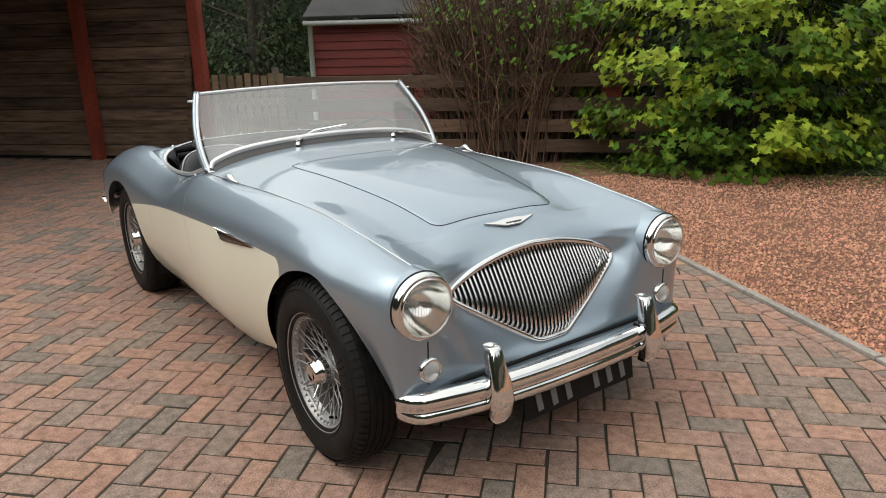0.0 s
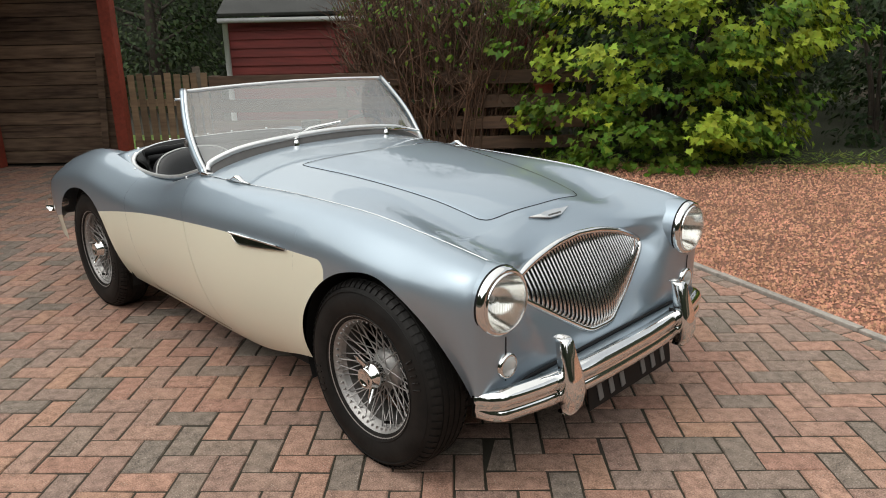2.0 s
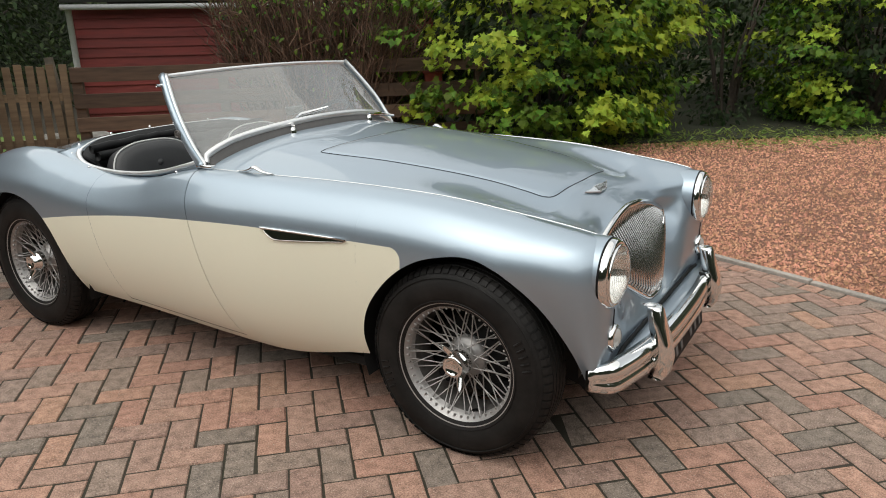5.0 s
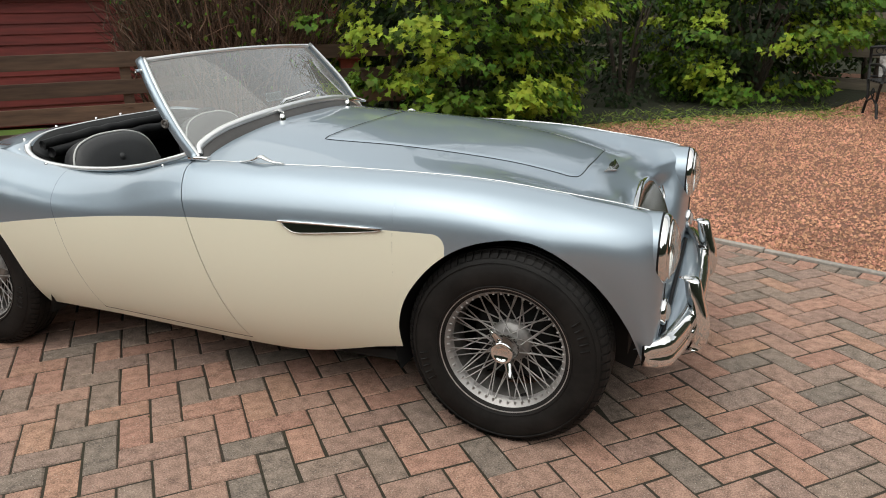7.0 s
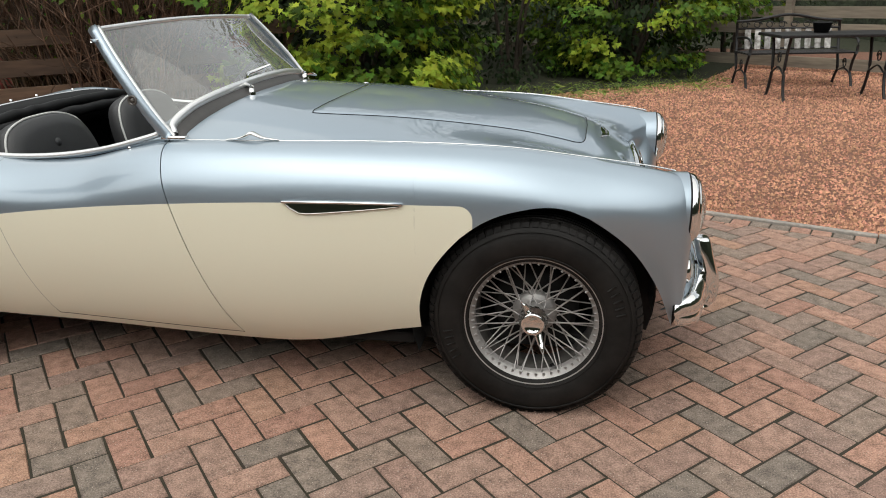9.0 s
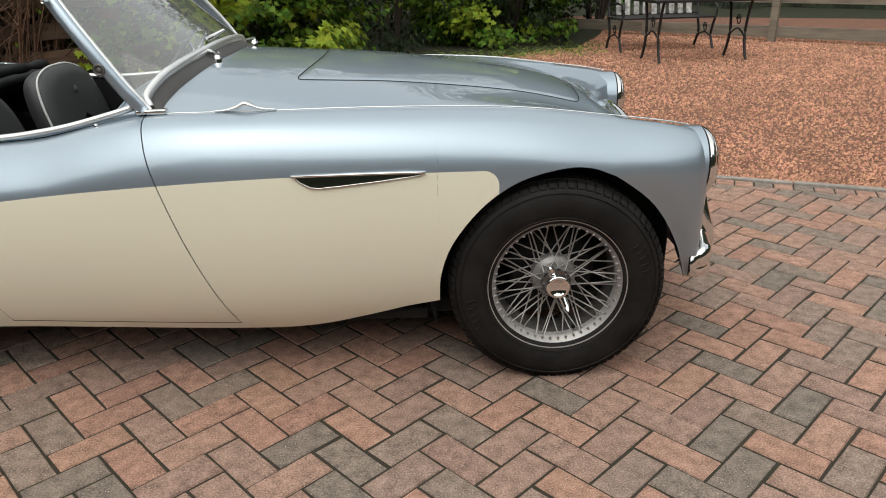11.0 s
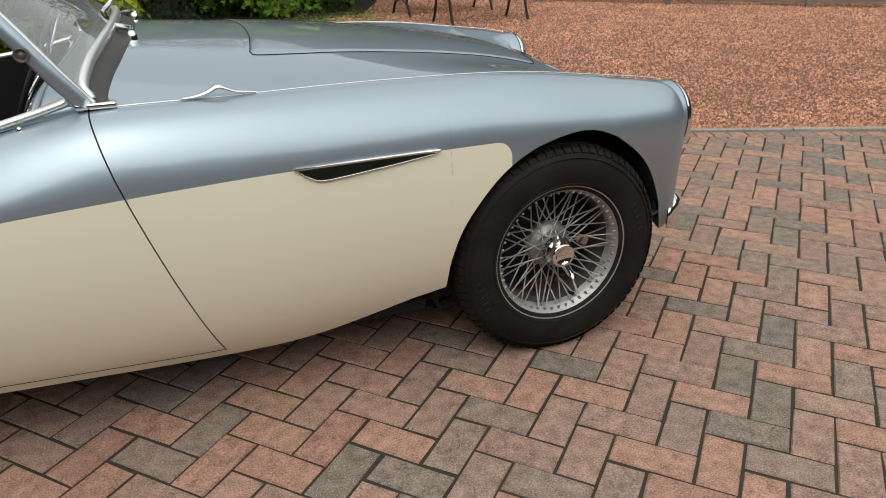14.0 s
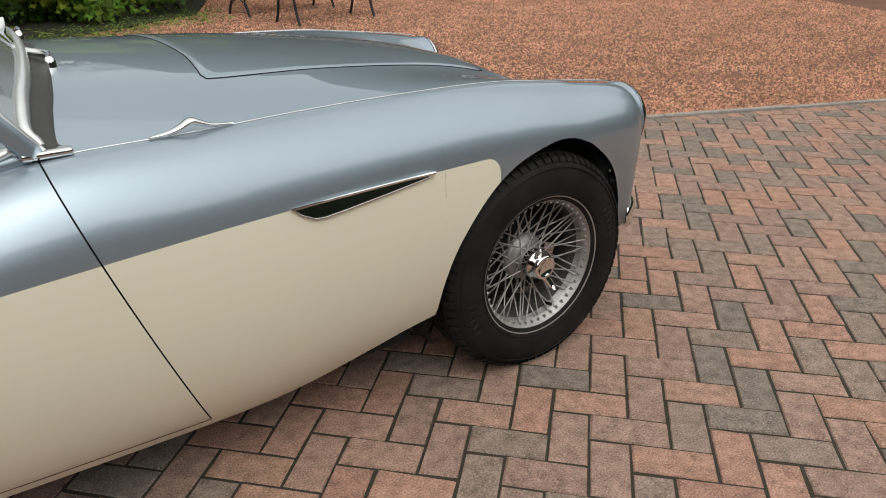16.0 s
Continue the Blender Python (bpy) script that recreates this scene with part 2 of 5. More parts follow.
# veil and base gloss raised to paint a milky sky reflection over the dust
GLASS = clear_glass("windscreen_glass", (0.84, 0.87, 0.86), film=0.22, both=0.15)
LENS = clear_glass("lamp_lens", (0.97, 0.97, 0.96), film=0.07)
FROSTED = clear_glass("frosted_lens", (0.95, 0.96, 0.96), film=0.45)
ALU = material("satin_bright_metal", (0.80, 0.80, 0.80), 0.3, 0.75, grain=0.05, size=40)


# mesh helpers
def mesh_object(name, verts, faces, mat, parent=None, label="", smooth=True):
    me = bpy.data.meshes.new(name)
    me.from_pydata([tuple(v) for v in verts], [], faces)
    me.materials.append(mat)
    if smooth:
        me.polygons.foreach_set("use_smooth", [True] * len(me.polygons))
    me.update()
    ob = new(name, me)
    if parent:
        ob.parent = parent
    if label:
        ob["label"] = label
    return ob


def part(name, bm, mat, parent, label="", smooth=True):
    """Link a bmesh as one mesh object under a thing or a part."""
    bmesh.ops.recalc_face_normals(bm, faces=bm.faces)
    me = bpy.data.meshes.new(name)
    bm.to_mesh(me)
    bm.free()
    me.materials.append(mat)
    if smooth:
        me.polygons.foreach_set("use_smooth", [True] * len(me.polygons))
    ob = new(name, me)
    if parent:
        ob.parent = parent
    if label:
        ob["label"] = label
    return ob


def thing(name, label, category, at=(0, 0, 0), turn=0, group="", kind=""):
    ob = new(name)
    ob.matrix_world = pose(*at, 0, 0, turn)
    return tagged(ob, label, category, group, kind)


def box(bm, size, m=None, bevel=0.0):
    """A box of that size, bevelled, added to bm at the pose m."""
    r = bmesh.ops.create_cube(bm, size=1)
    vs = r["verts"]
    for v in vs:
        v.co = Vector((v.co.x * size[0], v.co.y * size[1], v.co.z * size[2]))
    if bevel:
        es = list({e for v in vs for e in v.link_edges})
        out = bmesh.ops.bevel(bm, geom=es, offset=bevel, segments=2, affect="EDGES", profile=0.6)
        vs = list({v for f in out["faces"] for v in f.verts} | {v for v in vs if v.is_valid})
        seen, stack = set(vs), list(vs)
        while stack:
            for e in stack.pop().link_edges:
                for w in e.verts:
                    if w not in seen:
                        seen.add(w)
                        stack.append(w)
        vs = list(seen)
    if m is not None:
        for v in vs:
            v.co = m @ v.co
    return vs


def box_part(name, size, m, mat, parent, bevel=0.004, label=""):
    bm = bmesh.new()
    box(bm, size, m, bevel)
    return part(name, bm, mat, parent, label, smooth=False)


def grid_faces(rows, cols, closed=False):
    out = []
    for i in range(rows - 1):
        for j in range(cols if closed else cols - 1):
            k = (j + 1) % cols
            out.append((i * cols + j, i * cols + k, (i + 1) * cols + k, (i + 1) * cols + j))
    return out


def spline(points, n, closed=False):
    """n points along a Catmull-Rom curve through the given ones, evenly by parameter."""
    p = np.array(points, float)
    k = len(p)
    out = []
    total = k if closed else k - 1
    for s in np.linspace(0, total, n, endpoint=not closed):
        i = min(int(s), total - 1)
        t = s - i
        if closed:
            a, b, c, d = (p[(i + q) % k] for q in (-1, 0, 1, 2))
        else:
            b, c = p[i], p[i + 1]
            a = p[i - 1] if i else 2 * b - c
            d = p[i + 2] if i + 2 < k else 2 * c - b
        out.append(0.5 * (2 * b + (c - a) * t + (2 * a - 5 * b + 4 * c - d) * t * t + (3 * b - a - 3 * c + d) * t ** 3))
    return np.array(out)


def tube_data(points, radius, sides=8, closed=False, flat=1.0, up=(0, 0, 1)):
    """Vertices and faces of a tube along points; radius a number or one a point; flat squeezes it along up."""
    p = np.array(points, float)
    n = len(p)
    r = np.full(n, radius) if np.isscalar(radius) else np.array(radius, float)
    if closed:
        d = np.roll(p, -1, 0) - np.roll(p, 1, 0)
    else:
        d = np.gradient(p, axis=0)
    d /= np.linalg.norm(d, axis=1)[:, None] + 1e-12
    verts = []
    ref = np.array(up, float)
    for i in range(n):
        a = np.cross(d[i], ref)
        if np.linalg.norm(a) < 1e-3:
            a = np.cross(d[i], (1, 0.01, 0))
        a /= np.linalg.norm(a)
        b = np.cross(a, d[i])
        for k in range(sides):
            w = 2 * math.pi * (k + 0.5) / sides
            verts.append(p[i] + r[i] * (math.cos(w) * a + flat * math.sin(w) * b))
    faces = grid_faces(n, sides, True)
    if closed:
        faces += [((n - 1) * sides + j, (n - 1) * sides + (j + 1) % sides, (j + 1) % sides, j) for j in range(sides)]
    else:
        faces += [tuple(range(sides)), tuple(range((n - 1) * sides, n * sides))[::-1]]
    return verts, faces


def tube(name, points, radius, mat, parent, sides=8, closed=False, flat=1.0, up=(0, 0, 1), label=""):
    v, f = tube_data(points, radius, sides, closed, flat, up)
    return mesh_object(name, v, f, mat, parent, label)


def joined(name, pieces, mat, parent, label="", smooth=True):
    verts, faces = [], []
    for v, f in pieces:
        k = len(verts)
        verts += list(v)
        faces += [tuple(i + k for i in q) for q in f]
    return mesh_object(name, verts, faces, mat, parent, label, smooth)


def lathe_data(profile, n=64, axis="y", at=(0, 0, 0)):
    """Turn a profile of (radius, offset along the axis) round the axis."""
    verts = []
    for k in range(n):
        w = 2 * math.pi * k / n
        for r, h in profile:
            a, b = r * math.cos(w), r * math.sin(w)
            v = (a, h, b) if axis == "y" else (h, a, b) if axis == "x" else (a, b, h)
            verts.append((v[0] + at[0], v[1] + at[1], v[2] + at[2]))
    m = len(profile)
    faces = [(k * m + i, k * m + i + 1, (k + 1) % n * m + i + 1, (k + 1) % n * m + i) for k in range(n) for i in range(m - 1)]
    return verts, faces


def lathe(name, profile, mat, parent, n=64, axis="y", at=(0, 0, 0), label=""):
    v, f = lathe_data(profile, n, axis, at)
    return mesh_object(name, v, f, mat, parent, label)


# ---- the ground ----
KERB_A, KERB_B = Vector((-6.0, 4.335)), Vector((13.5, -3.487))
KDIR = (KERB_B - KERB_A).normalized()
KNORM = Vector((-KDIR.y, KDIR.x))


def beyond(x, y):
    """Distance past the kerb line on the gravel's side."""
    return (Vector((x, y)) - KERB_A).dot(KNORM)


def sheet(name, x0, x1, y0, y1, z, mat, n=2):
    v = [(x, y, z) for x in np.linspace(x0, x1, n) for y in np.linspace(y0, y1, n)]
    return mesh_object(name, v, [q[::-1] for q in grid_faces(n, n)], mat)


tagged(sheet("ground", -400, 400, -400, 400, -0.06, EARTH, 9), "dark bare earth under and beyond the garden", "ground", kind="structure")
bed = [KERB_A + KNORM * 0.0, KERB_B, KERB_B + KNORM * 12, KERB_A + KNORM * 12]
tagged(mesh_object("gravel_bed", [(p.x, p.y, 0.0) for p in bed] + [(p.x, p.y, -0.05) for p in bed], [(0, 1, 2, 3), (4, 7, 6, 5), (0, 4, 5, 1), (1, 5, 6, 2), (2, 6, 7, 3), (3, 7, 4, 0)], GRAVEL, smooth=False), "bed of coarse red gravel beside the paving", "gravel", kind="structure")
sub = [KERB_A, KERB_B, KERB_B - KNORM * 14, KERB_A - KNORM * 16, KERB_A - KDIR * 9 - KNORM * 16, KERB_A - KDIR * 9]
pavement = tagged(mesh_object("pavement", [(p.x, p.y, -0.0036) for p in sub], [tuple(range(6))[::-1]], SAND, smooth=False), "herringbone block paving of red and grey blocks with mossy joints", "paving", kind="structure")
kerb = tagged(new("kerb"), "narrow concrete edging between paving and gravel", "kerb", kind="structure")
for k in range(22):
    c = KERB_A + KDIR * (0.46 + 0.92 * k)
    box_part("kerb_stone", (0.914, 0.045, 0.14), pose(c.x, c.y, -0.055 + 0.003 * math.sin(k * 2.1), 0, 0, math.degrees(math.atan2(KDIR.y, KDIR.x))), CONCRETE, kerb, 0.006)


# ---- the roadster: x forward from the front axle, y to its left, z up ----
car = thing("classic_roadster", "open two-seat classic roadster, ice-blue metallic over cream, on block paving", "car")


def along(x, keys):
    """Smooth value at x from (x, value) keys in rising order of x."""
    xs, vs = [k[0] for k in keys], [k[1] for k in keys]
    if x <= xs[0]:
        return vs[0]
    if x >= xs[-1]:
        return vs[-1]
    i = max(k for k in range(len(xs)) if xs[k] <= x)
    i = min(i, len(xs) - 2)
    h = xs[i + 1] - xs[i]
    t = (x - xs[i]) / h

    def slope(k):
        if k == 0:
            return (vs[1] - vs[0]) / (xs[1] - xs[0])
        if k == len(xs) - 1:
            return (vs[-1] - vs[-2]) / (xs[-1] - xs[-2])
        return (vs[k + 1] - vs[k - 1]) / (xs[k + 1] - xs[k - 1])

    a, b = slope(i) * h, slope(i + 1) * h
    return (2 * t ** 3 - 3 * t * t + 1) * vs[i] + (t ** 3 - 2 * t * t + t) * a + (3 * t * t - 2 * t ** 3) * vs[i + 1] + (t ** 3 - t * t) * b


BEAD_Y = [(-3.05, 0.43), (-2.9, 0.54), (-2.6, 0.60), (-2.2, 0.615), (-1.75, 0.615), (-1.15, 0.632), (-0.89, 0.625), (-0.6, 0.598), (-0.25, 0.580), (0.15, 0.562)]
BEAD_Z = [(-3.05, 0.58), (-2.9, 0.69), (-2.7, 0.772), (-2.45, 0.832), (-2.25, 0.84), (-2.0, 0.80), (-1.75, 0.765), (-1.5, 0.775), (-1.3, 0.815), (-1.15, 0.838), (-0.89, 0.840), (-0.44, 0.838), (-0.1, 0.826), (0.15, 0.797)]
WIDTH = [(-3.05, 0.66), (-2.95, 0.735), (-2.8, 0.778), (-2.6, 0.796), (-2.29, 0.790), (-1.8, 0.768), (-1.1, 0.770), (-0.6, 0.745), (-0.24, 0.731), (0.0, 0.726), (0.15, 0.715)]
CENTRE_Z = [(-1.2, 0.94), (-1.1, 0.936), (-0.75, 0.912), (-0.4, 0.880), (-0.1, 0.846), (0.05, 0.818), (0.15, 0.79)]
SILL_Z = [(-3.05, 0.38), (-2.7, 0.31), (-1.95, 0.225), (-1.44, 0.19), (-1.05, 0.172), (-0.85, 0.182), (-0.65, 0.211), (-0.352, 0.268)]
ARCH = [(-0.352, 0.268), (-0.346, 0.37), (-0.308, 0.475), (-0.222, 0.582), (-0.12, 0.650), (0.0, 0.682), (0.08, 0.680), (0.15, 0.655)]
REAR_ARCH = [(-2.66, 0.33), (-2.645, 0.43), (-2.57, 0.55), (-2.45, 0.63), (-2.30, 0.66), (-2.16, 0.63), (-2.06, 0.55), (-2.0, 0.44), (-1.945, 0.23)]


def top_z(x, y):
    """The height of bonnet and scuttle inside the beads."""
    yb, zb, zc = along(x, BEAD_Y), along(x, BEAD_Z), along(x, CENTRE_Z)
    f = min(1.0, abs(y) / yb)
    dip = 0.034 * max(0.0, min(1.0, (x + 0.55) / 0.7)) ** 1.5
    return zc + (zb - zc) * f ** 2.6 - dip * math.sin(math.pi * f ** 1.7) ** 2


def flank(x):
    """The section of the flank from the bead over the shoulder down to the sill, (y, z) points."""
    yb, zb, w = along(x, BEAD_Y), along(x, BEAD_Z), along(x, WIDTH)
    low = along(x, SILL_Z)
    zs = zb - 0.838
    tuck = 1.0 if x > -2 else max(0.3, 1 + (x + 2) * 0.6)
    keys = [(yb, zb), (yb + 0.035, zb - 0.006), (yb + 0.55 * (w - yb), zb - 0.034), (w - 0.016, 0.735 + 0.8 * zs), (w, 0.645 + 0.4 * zs), (w + 0.002, 0.50 + 0.2 * zs),
            (w - 0.016, 0.37), (w - 0.05 * tuck, 0.27), (w - 0.10 * tuck, 0.19), (w - 0.15 * tuck, 0.14)]
    return spline(keys, 120)


def cut(points, low, n):
    """The part of a flank section above low, at n even steps."""
    y, z = points[:, 0], points[:, 1]
    k = int(np.argmax(z <= low)) if (z <= low).any() else len(z) - 1
    k = max(k, 2)
    t = (z[k - 1] - low) / max(1e-9, z[k - 1] - z[k])
    end = points[k - 1] + (points[k] - points[k - 1]) * min(max(t, 0), 1)
    p = np.vstack([points[:k], end])
    s = np.concatenate([[0], np.cumsum(np.linalg.norm(np.diff(p, axis=0), axis=1))])
    q = np.linspace(0, s[-1], n)
    return np.column_stack([np.interp(q, s, p[:, 0]), np.interp(q, s, p[:, 1])])


def columns():
    """The stations of the flank from tail to nose, with the height of the lower edge at each."""
    out = [(x, along(x, SILL_Z)) for x in np.linspace(-3.05, -2.67, 12)]
    out += [tuple(p) for p in spline(REAR_ARCH, 49)]
    out += [(x, along(x, SILL_Z)) for x in np.linspace(-1.94, -0.36, 80)]
    out += [tuple(p) for p in spline(ARCH, 43)]
    return out


def lean(x, z):
    """The door's shut lines lean: how far a station is sheared forward at height z."""
    s = max(0.0, min(1.0, (x + 1.94) / 0.16)) * max(0.0, min(1.0, (-0.45 - x) / 0.6))
    return s * 0.19 * max(0.0, (0.84 - z) / 0.6) ** 1.12


ROWS_DOWN = 40
STATIONS = columns()


def flank_grid(side):
    pts = []
    for x, low in STATIONS:
        c = cut(flank(x), low, ROWS_DOWN)
        for y, z in c:
            xx = x + lean(x, z)
            pts.append((xx, side * y, z))
    return pts


DOOR_FROM = min(range(len(STATIONS)), key=lambda k: abs(STATIONS[k][0] + 1.80))
DOOR_TO = min(range(len(STATIONS)), key=lambda k: abs(STATIONS[k][0] + 1.155))
DOOR_ROW = ROWS_DOWN - 3


def thick(ob, t=0.004):
    m = ob.modifiers.new("thickness", "SOLIDIFY")
    m.thickness, m.offset = t, -1
    return ob


def outward(verts, faces, side):
    """Turn faces so that the flank's normals point away from the car."""
    a, b, c = (np.array(verts[i]) for i in faces[len(faces) // 2][:3])
    n = np.cross(b - a, c - a)
    return faces if n[1] * side > 0 else [f[::-1] for f in faces]


body_verts, body_faces = [], []


def add(verts, faces):
    k = len(body_verts)
    body_verts.extend(tuple(v) for v in verts)
    body_faces.extend(tuple(i + k for i in f) for f in faces)


for side in (-1, 1):
    grid = flank_grid(side)
    faces = outward(grid, grid_faces(len(STATIONS), ROWS_DOWN), side)
    door, rest = [], []
    for f in faces:
        col, row = min(i // ROWS_DOWN for i in f), min(i % ROWS_DOWN for i in f)
        (door if DOOR_FROM <= col < DOOR_TO and row < DOOR_ROW else rest).append(f)
    add(grid, rest)
    # the door skin, a hair inside its opening
    used = sorted({i for f in door for i in f})
    index = {v: k for k, v in enumerate(used)}
    dv = []
    for i in used:
        p = Vector(grid[i])
        col, row = divmod(i, ROWS_DOWN)
        if col == DOOR_FROM:
            p.x += 0.0012
        if col == DOOR_TO:
            p.x -= 0.0034
        if row == DOOR_ROW:
            p.z += 0.002
        dv.append(p)
    loop = [i for i in used if i // ROWS_DOWN == DOOR_FROM][:] + [i for i in used if i % ROWS_DOWN == DOOR_ROW] + [i for i in used if i // ROWS_DOWN == DOOR_TO][::-1]
    lip_v, lip_f = [], []
    for i in loop:
        p = dv[index[i]]
        lip_v += [tuple(p), (p.x, p.y - side * 0.02, p.z)]
    lip_f = [(2 * q, 2 * q + 1, 2 * q + 3, 2 * q + 2) for q in range(len(loop) - 1)]
    d = mesh_object("door", dv, [tuple(index[i] for i in f) for f in door], PAINT, car, "curved two-tone door, closed")
    mesh_object("door_edge", lip_v, lip_f, PAINT, d, smooth=False)
    # dark jamb behind the gaps
    jamb = [(x * 1.0, y - side * 0.02, z) for x, y, z in grid]
    keep = [f for f in faces if any(abs(i // ROWS_DOWN - c) <= 2 for i in f for c in (DOOR_FROM, DOOR_TO)) or (DOOR_FROM <= f[0] // ROWS_DOWN <= DOOR_TO and f[0] % ROWS_DOWN > DOOR_ROW - 3)]
    used = sorted({i for f in keep for i in f})
    index = {v: k for k, v in enumerate(used)}
    mesh_object("door_jamb", [jamb[i] for i in used], [tuple(index[i] for i in f) for f in keep], DARK, car)

# bonnet and scuttle inside the beads
xs = np.linspace(-1.17, 0.15, 60)
add([(x, f * along(x, BEAD_Y), top_z(x, f * along(x, BEAD_Y))) for x in xs for f in np.linspace(-1, 1, 61)], [q[::-1] for q in grid_faces(60, 61)])

# the nose: from the bonnet and the front wheel arch inwards to the grille's opening
NOSE_OUT = [(0.15, 0, 0.79), (0.15, 0.2, 0.784), (0.15, 0.36, 0.772), (0.15, 0.47, 0.77), (0.15, 0.562, 0.797), (0.15, 0.655, 0.768), (0.15, 0.713, 0.655), (0.272, 0.687, 0.560), (0.360, 0.648, 0.428), (0.414, 0.608, 0.290), (0.44, 0.30, 0.366), (0.447, 0, 0.368)]
NOSE_LIP = [(0.225, 0, 0.752), (0.23, 0.18, 0.742), (0.275, 0.33, 0.724), (0.335, 0.43, 0.722), (0.420, 0.545, 0.752), (0.43, 0.632, 0.712), (0.432, 0.660, 0.625), (0.437, 0.646, 0.52), (0.442, 0.624, 0.42), (0.440, 0.588, 0.322), (0.446, 0.24, 0.376), (0.45, 0, 0.378)]
NOSE_IN = [(0.27, 0, 0.728), (0.275, 0.15, 0.716), (0.295, 0.28, 0.69), (0.335, 0.388, 0.684), (0.392, 0.446, 0.680), (0.420, 0.445, 0.620), (0.432, 0.440, 0.565), (0.438, 0.44, 0.50), (0.442, 0.42, 0.44), (0.443, 0.36, 0.398), (0.44, 0.15, 0.390), (0.438, 0, 0.390)]
GRILLE = [(0.30, 0, 0.712), (0.305, 0.12, 0.703), (0.31, 0.24, 0.677), (0.315, 0.32, 0.648), (0.32, 0.366, 0.625), (0.328, 0.374, 0.605), (0.34, 0.355, 0.583), (0.362, 0.28, 0.535), (0.385, 0.19, 0.477), (0.404, 0.105, 0.425), (0.415, 0.06, 0.405), (0.418, 0, 0.403)]


def nose_grid(side, nw=26):
    """Longitudinal lines from the last station and the arch lip, leaving along the body's own slope, to the grille."""
    x0, step = 0.15, 0.04
    start, slope = [], []
    for x in (x0, x0 - step):
        yb = along(x, BEAD_Y)
        row = [(x, f * yb, top_z(x, f * yb)) for f in np.linspace(0, 1, 31)]
        row += [(x, y, z) for y, z in cut(flank(x), 0.655, ROWS_DOWN)[1:]]
        start.append(np.array(row))
    slope = (start[0] - start[1]) / step
    start = start[0]
    n_top, n_side, n_low = 31, ROWS_DOWN - 1, 45
    keys = np.concatenate([np.linspace(0, 4, n_top), 4 + 2 * np.arange(1, n_side + 1) / n_side, 6 + 5 * np.arange(1, n_low + 1) / n_low])

    def net(points):
        dense = spline(points, 1101)
        return np.array([dense[int(round(k * 100))] for k in keys])

    out, lip, inn, end = (net(q) for q in (NOSE_OUT, NOSE_LIP, NOSE_IN, GRILLE))
    out[:n_top + n_side] = start
    # the lip of the arch runs on smoothly from the flank's, down to the tip, then along the lower edge
    lipline = spline([(ARCH[-2][0], 0.722, ARCH[-2][1]), *NOSE_OUT[6:10]], 401)[100:]
    edge_line = spline(NOSE_OUT[9:], 201)
    for q in range(n_low):
        k = keys[n_top + n_side + q] - 6
        out[n_top + n_side + q] = lipline[int(round(k * 100))] if k <= 3 else edge_line[int(round((k - 3) * 100))]
    verts = []
    nv = len(keys)
    for v in range(nv):
        reach = np.linalg.norm(lip[v] - out[v])
        if v < n_top + n_side:
            t0 = slope[v] * reach * 1.0
        else:
            t0 = lip[v] - out[v]
        if n_top + n_side - 12 < v < n_top + n_side + 12:
            k = (v - (n_top + n_side - 12)) / 24
            t0 = (1 - k) * slope[min(v, n_top + n_side - 1)] * reach + k * (lip[v] - out[v])
        t1 = 0.5 * (inn[v] - out[v]) * (1.0 if v > 20 else 0.8)
        t2 = 0.5 * (end[v] - lip[v])
        t3 = end[v] - inn[v]
        for a, b, ta, tb in ((out[v], lip[v], t0, t1), (lip[v], inn[v], t1, t2), (inn[v], end[v], t2, t3)):
            for t in np.linspace(0, 1, nw)[:-1]:
                p = (2 * t ** 3 - 3 * t * t + 1) * a + (t ** 3 - 2 * t * t + t) * ta + (3 * t * t - 2 * t ** 3) * b + (t ** 3 - t * t) * tb
                verts.append((p[0], side * p[1], p[2]))
        verts.append((end[v][0], side * end[v][1], end[v][2]))
    return verts, nv, 3 * (nw - 1) + 1


for side in (-1, 1):
    v, a, b = nose_grid(side)
    f = grid_faces(a, b)
    add(v, f if side < 0 else [q[::-1] for q in f])

# rear deck and tail
def deck_z(x, y):
    yb, zb = along(x, BEAD_Y), along(x, BEAD_Z)
    zc = along(x, [(-3.05, 0.58), (-2.9, 0.70), (-2.6, 0.80), (-2.2, 0.86), (-1.9, 0.87)])
    f = min(1, abs(y) / yb)
    return zc + (zb - zc) * f ** 3 - 0.035 * math.sin(math.pi * f ** 2.2) ** 2


xs = np.linspace(-3.05, -2.16, 30)
add([(x, f * along(x, BEAD_Y), deck_z(x, f * along(x, BEAD_Y))) for x in xs for f in np.linspace(-1, 1, 41)], [q[::-1] for q in grid_faces(30, 41)])
tail = cut(flank(-3.05), along(-3.05, SILL_Z), 20)
add([(-3.05, f * y, z) for y, z in tail for f in np.linspace(-1, 1, 9)], grid_faces(20, 9))

body = mesh_object("body", body_verts, body_faces, PAINT, car, "smoothly curved steel body, blue metallic over cream")
bm = bmesh.new()
bm.from_mesh(body.data)
bmesh.ops.remove_doubles(bm, verts=bm.verts, dist=0.0015)
bmesh.ops.recalc_face_normals(bm, faces=bm.faces)
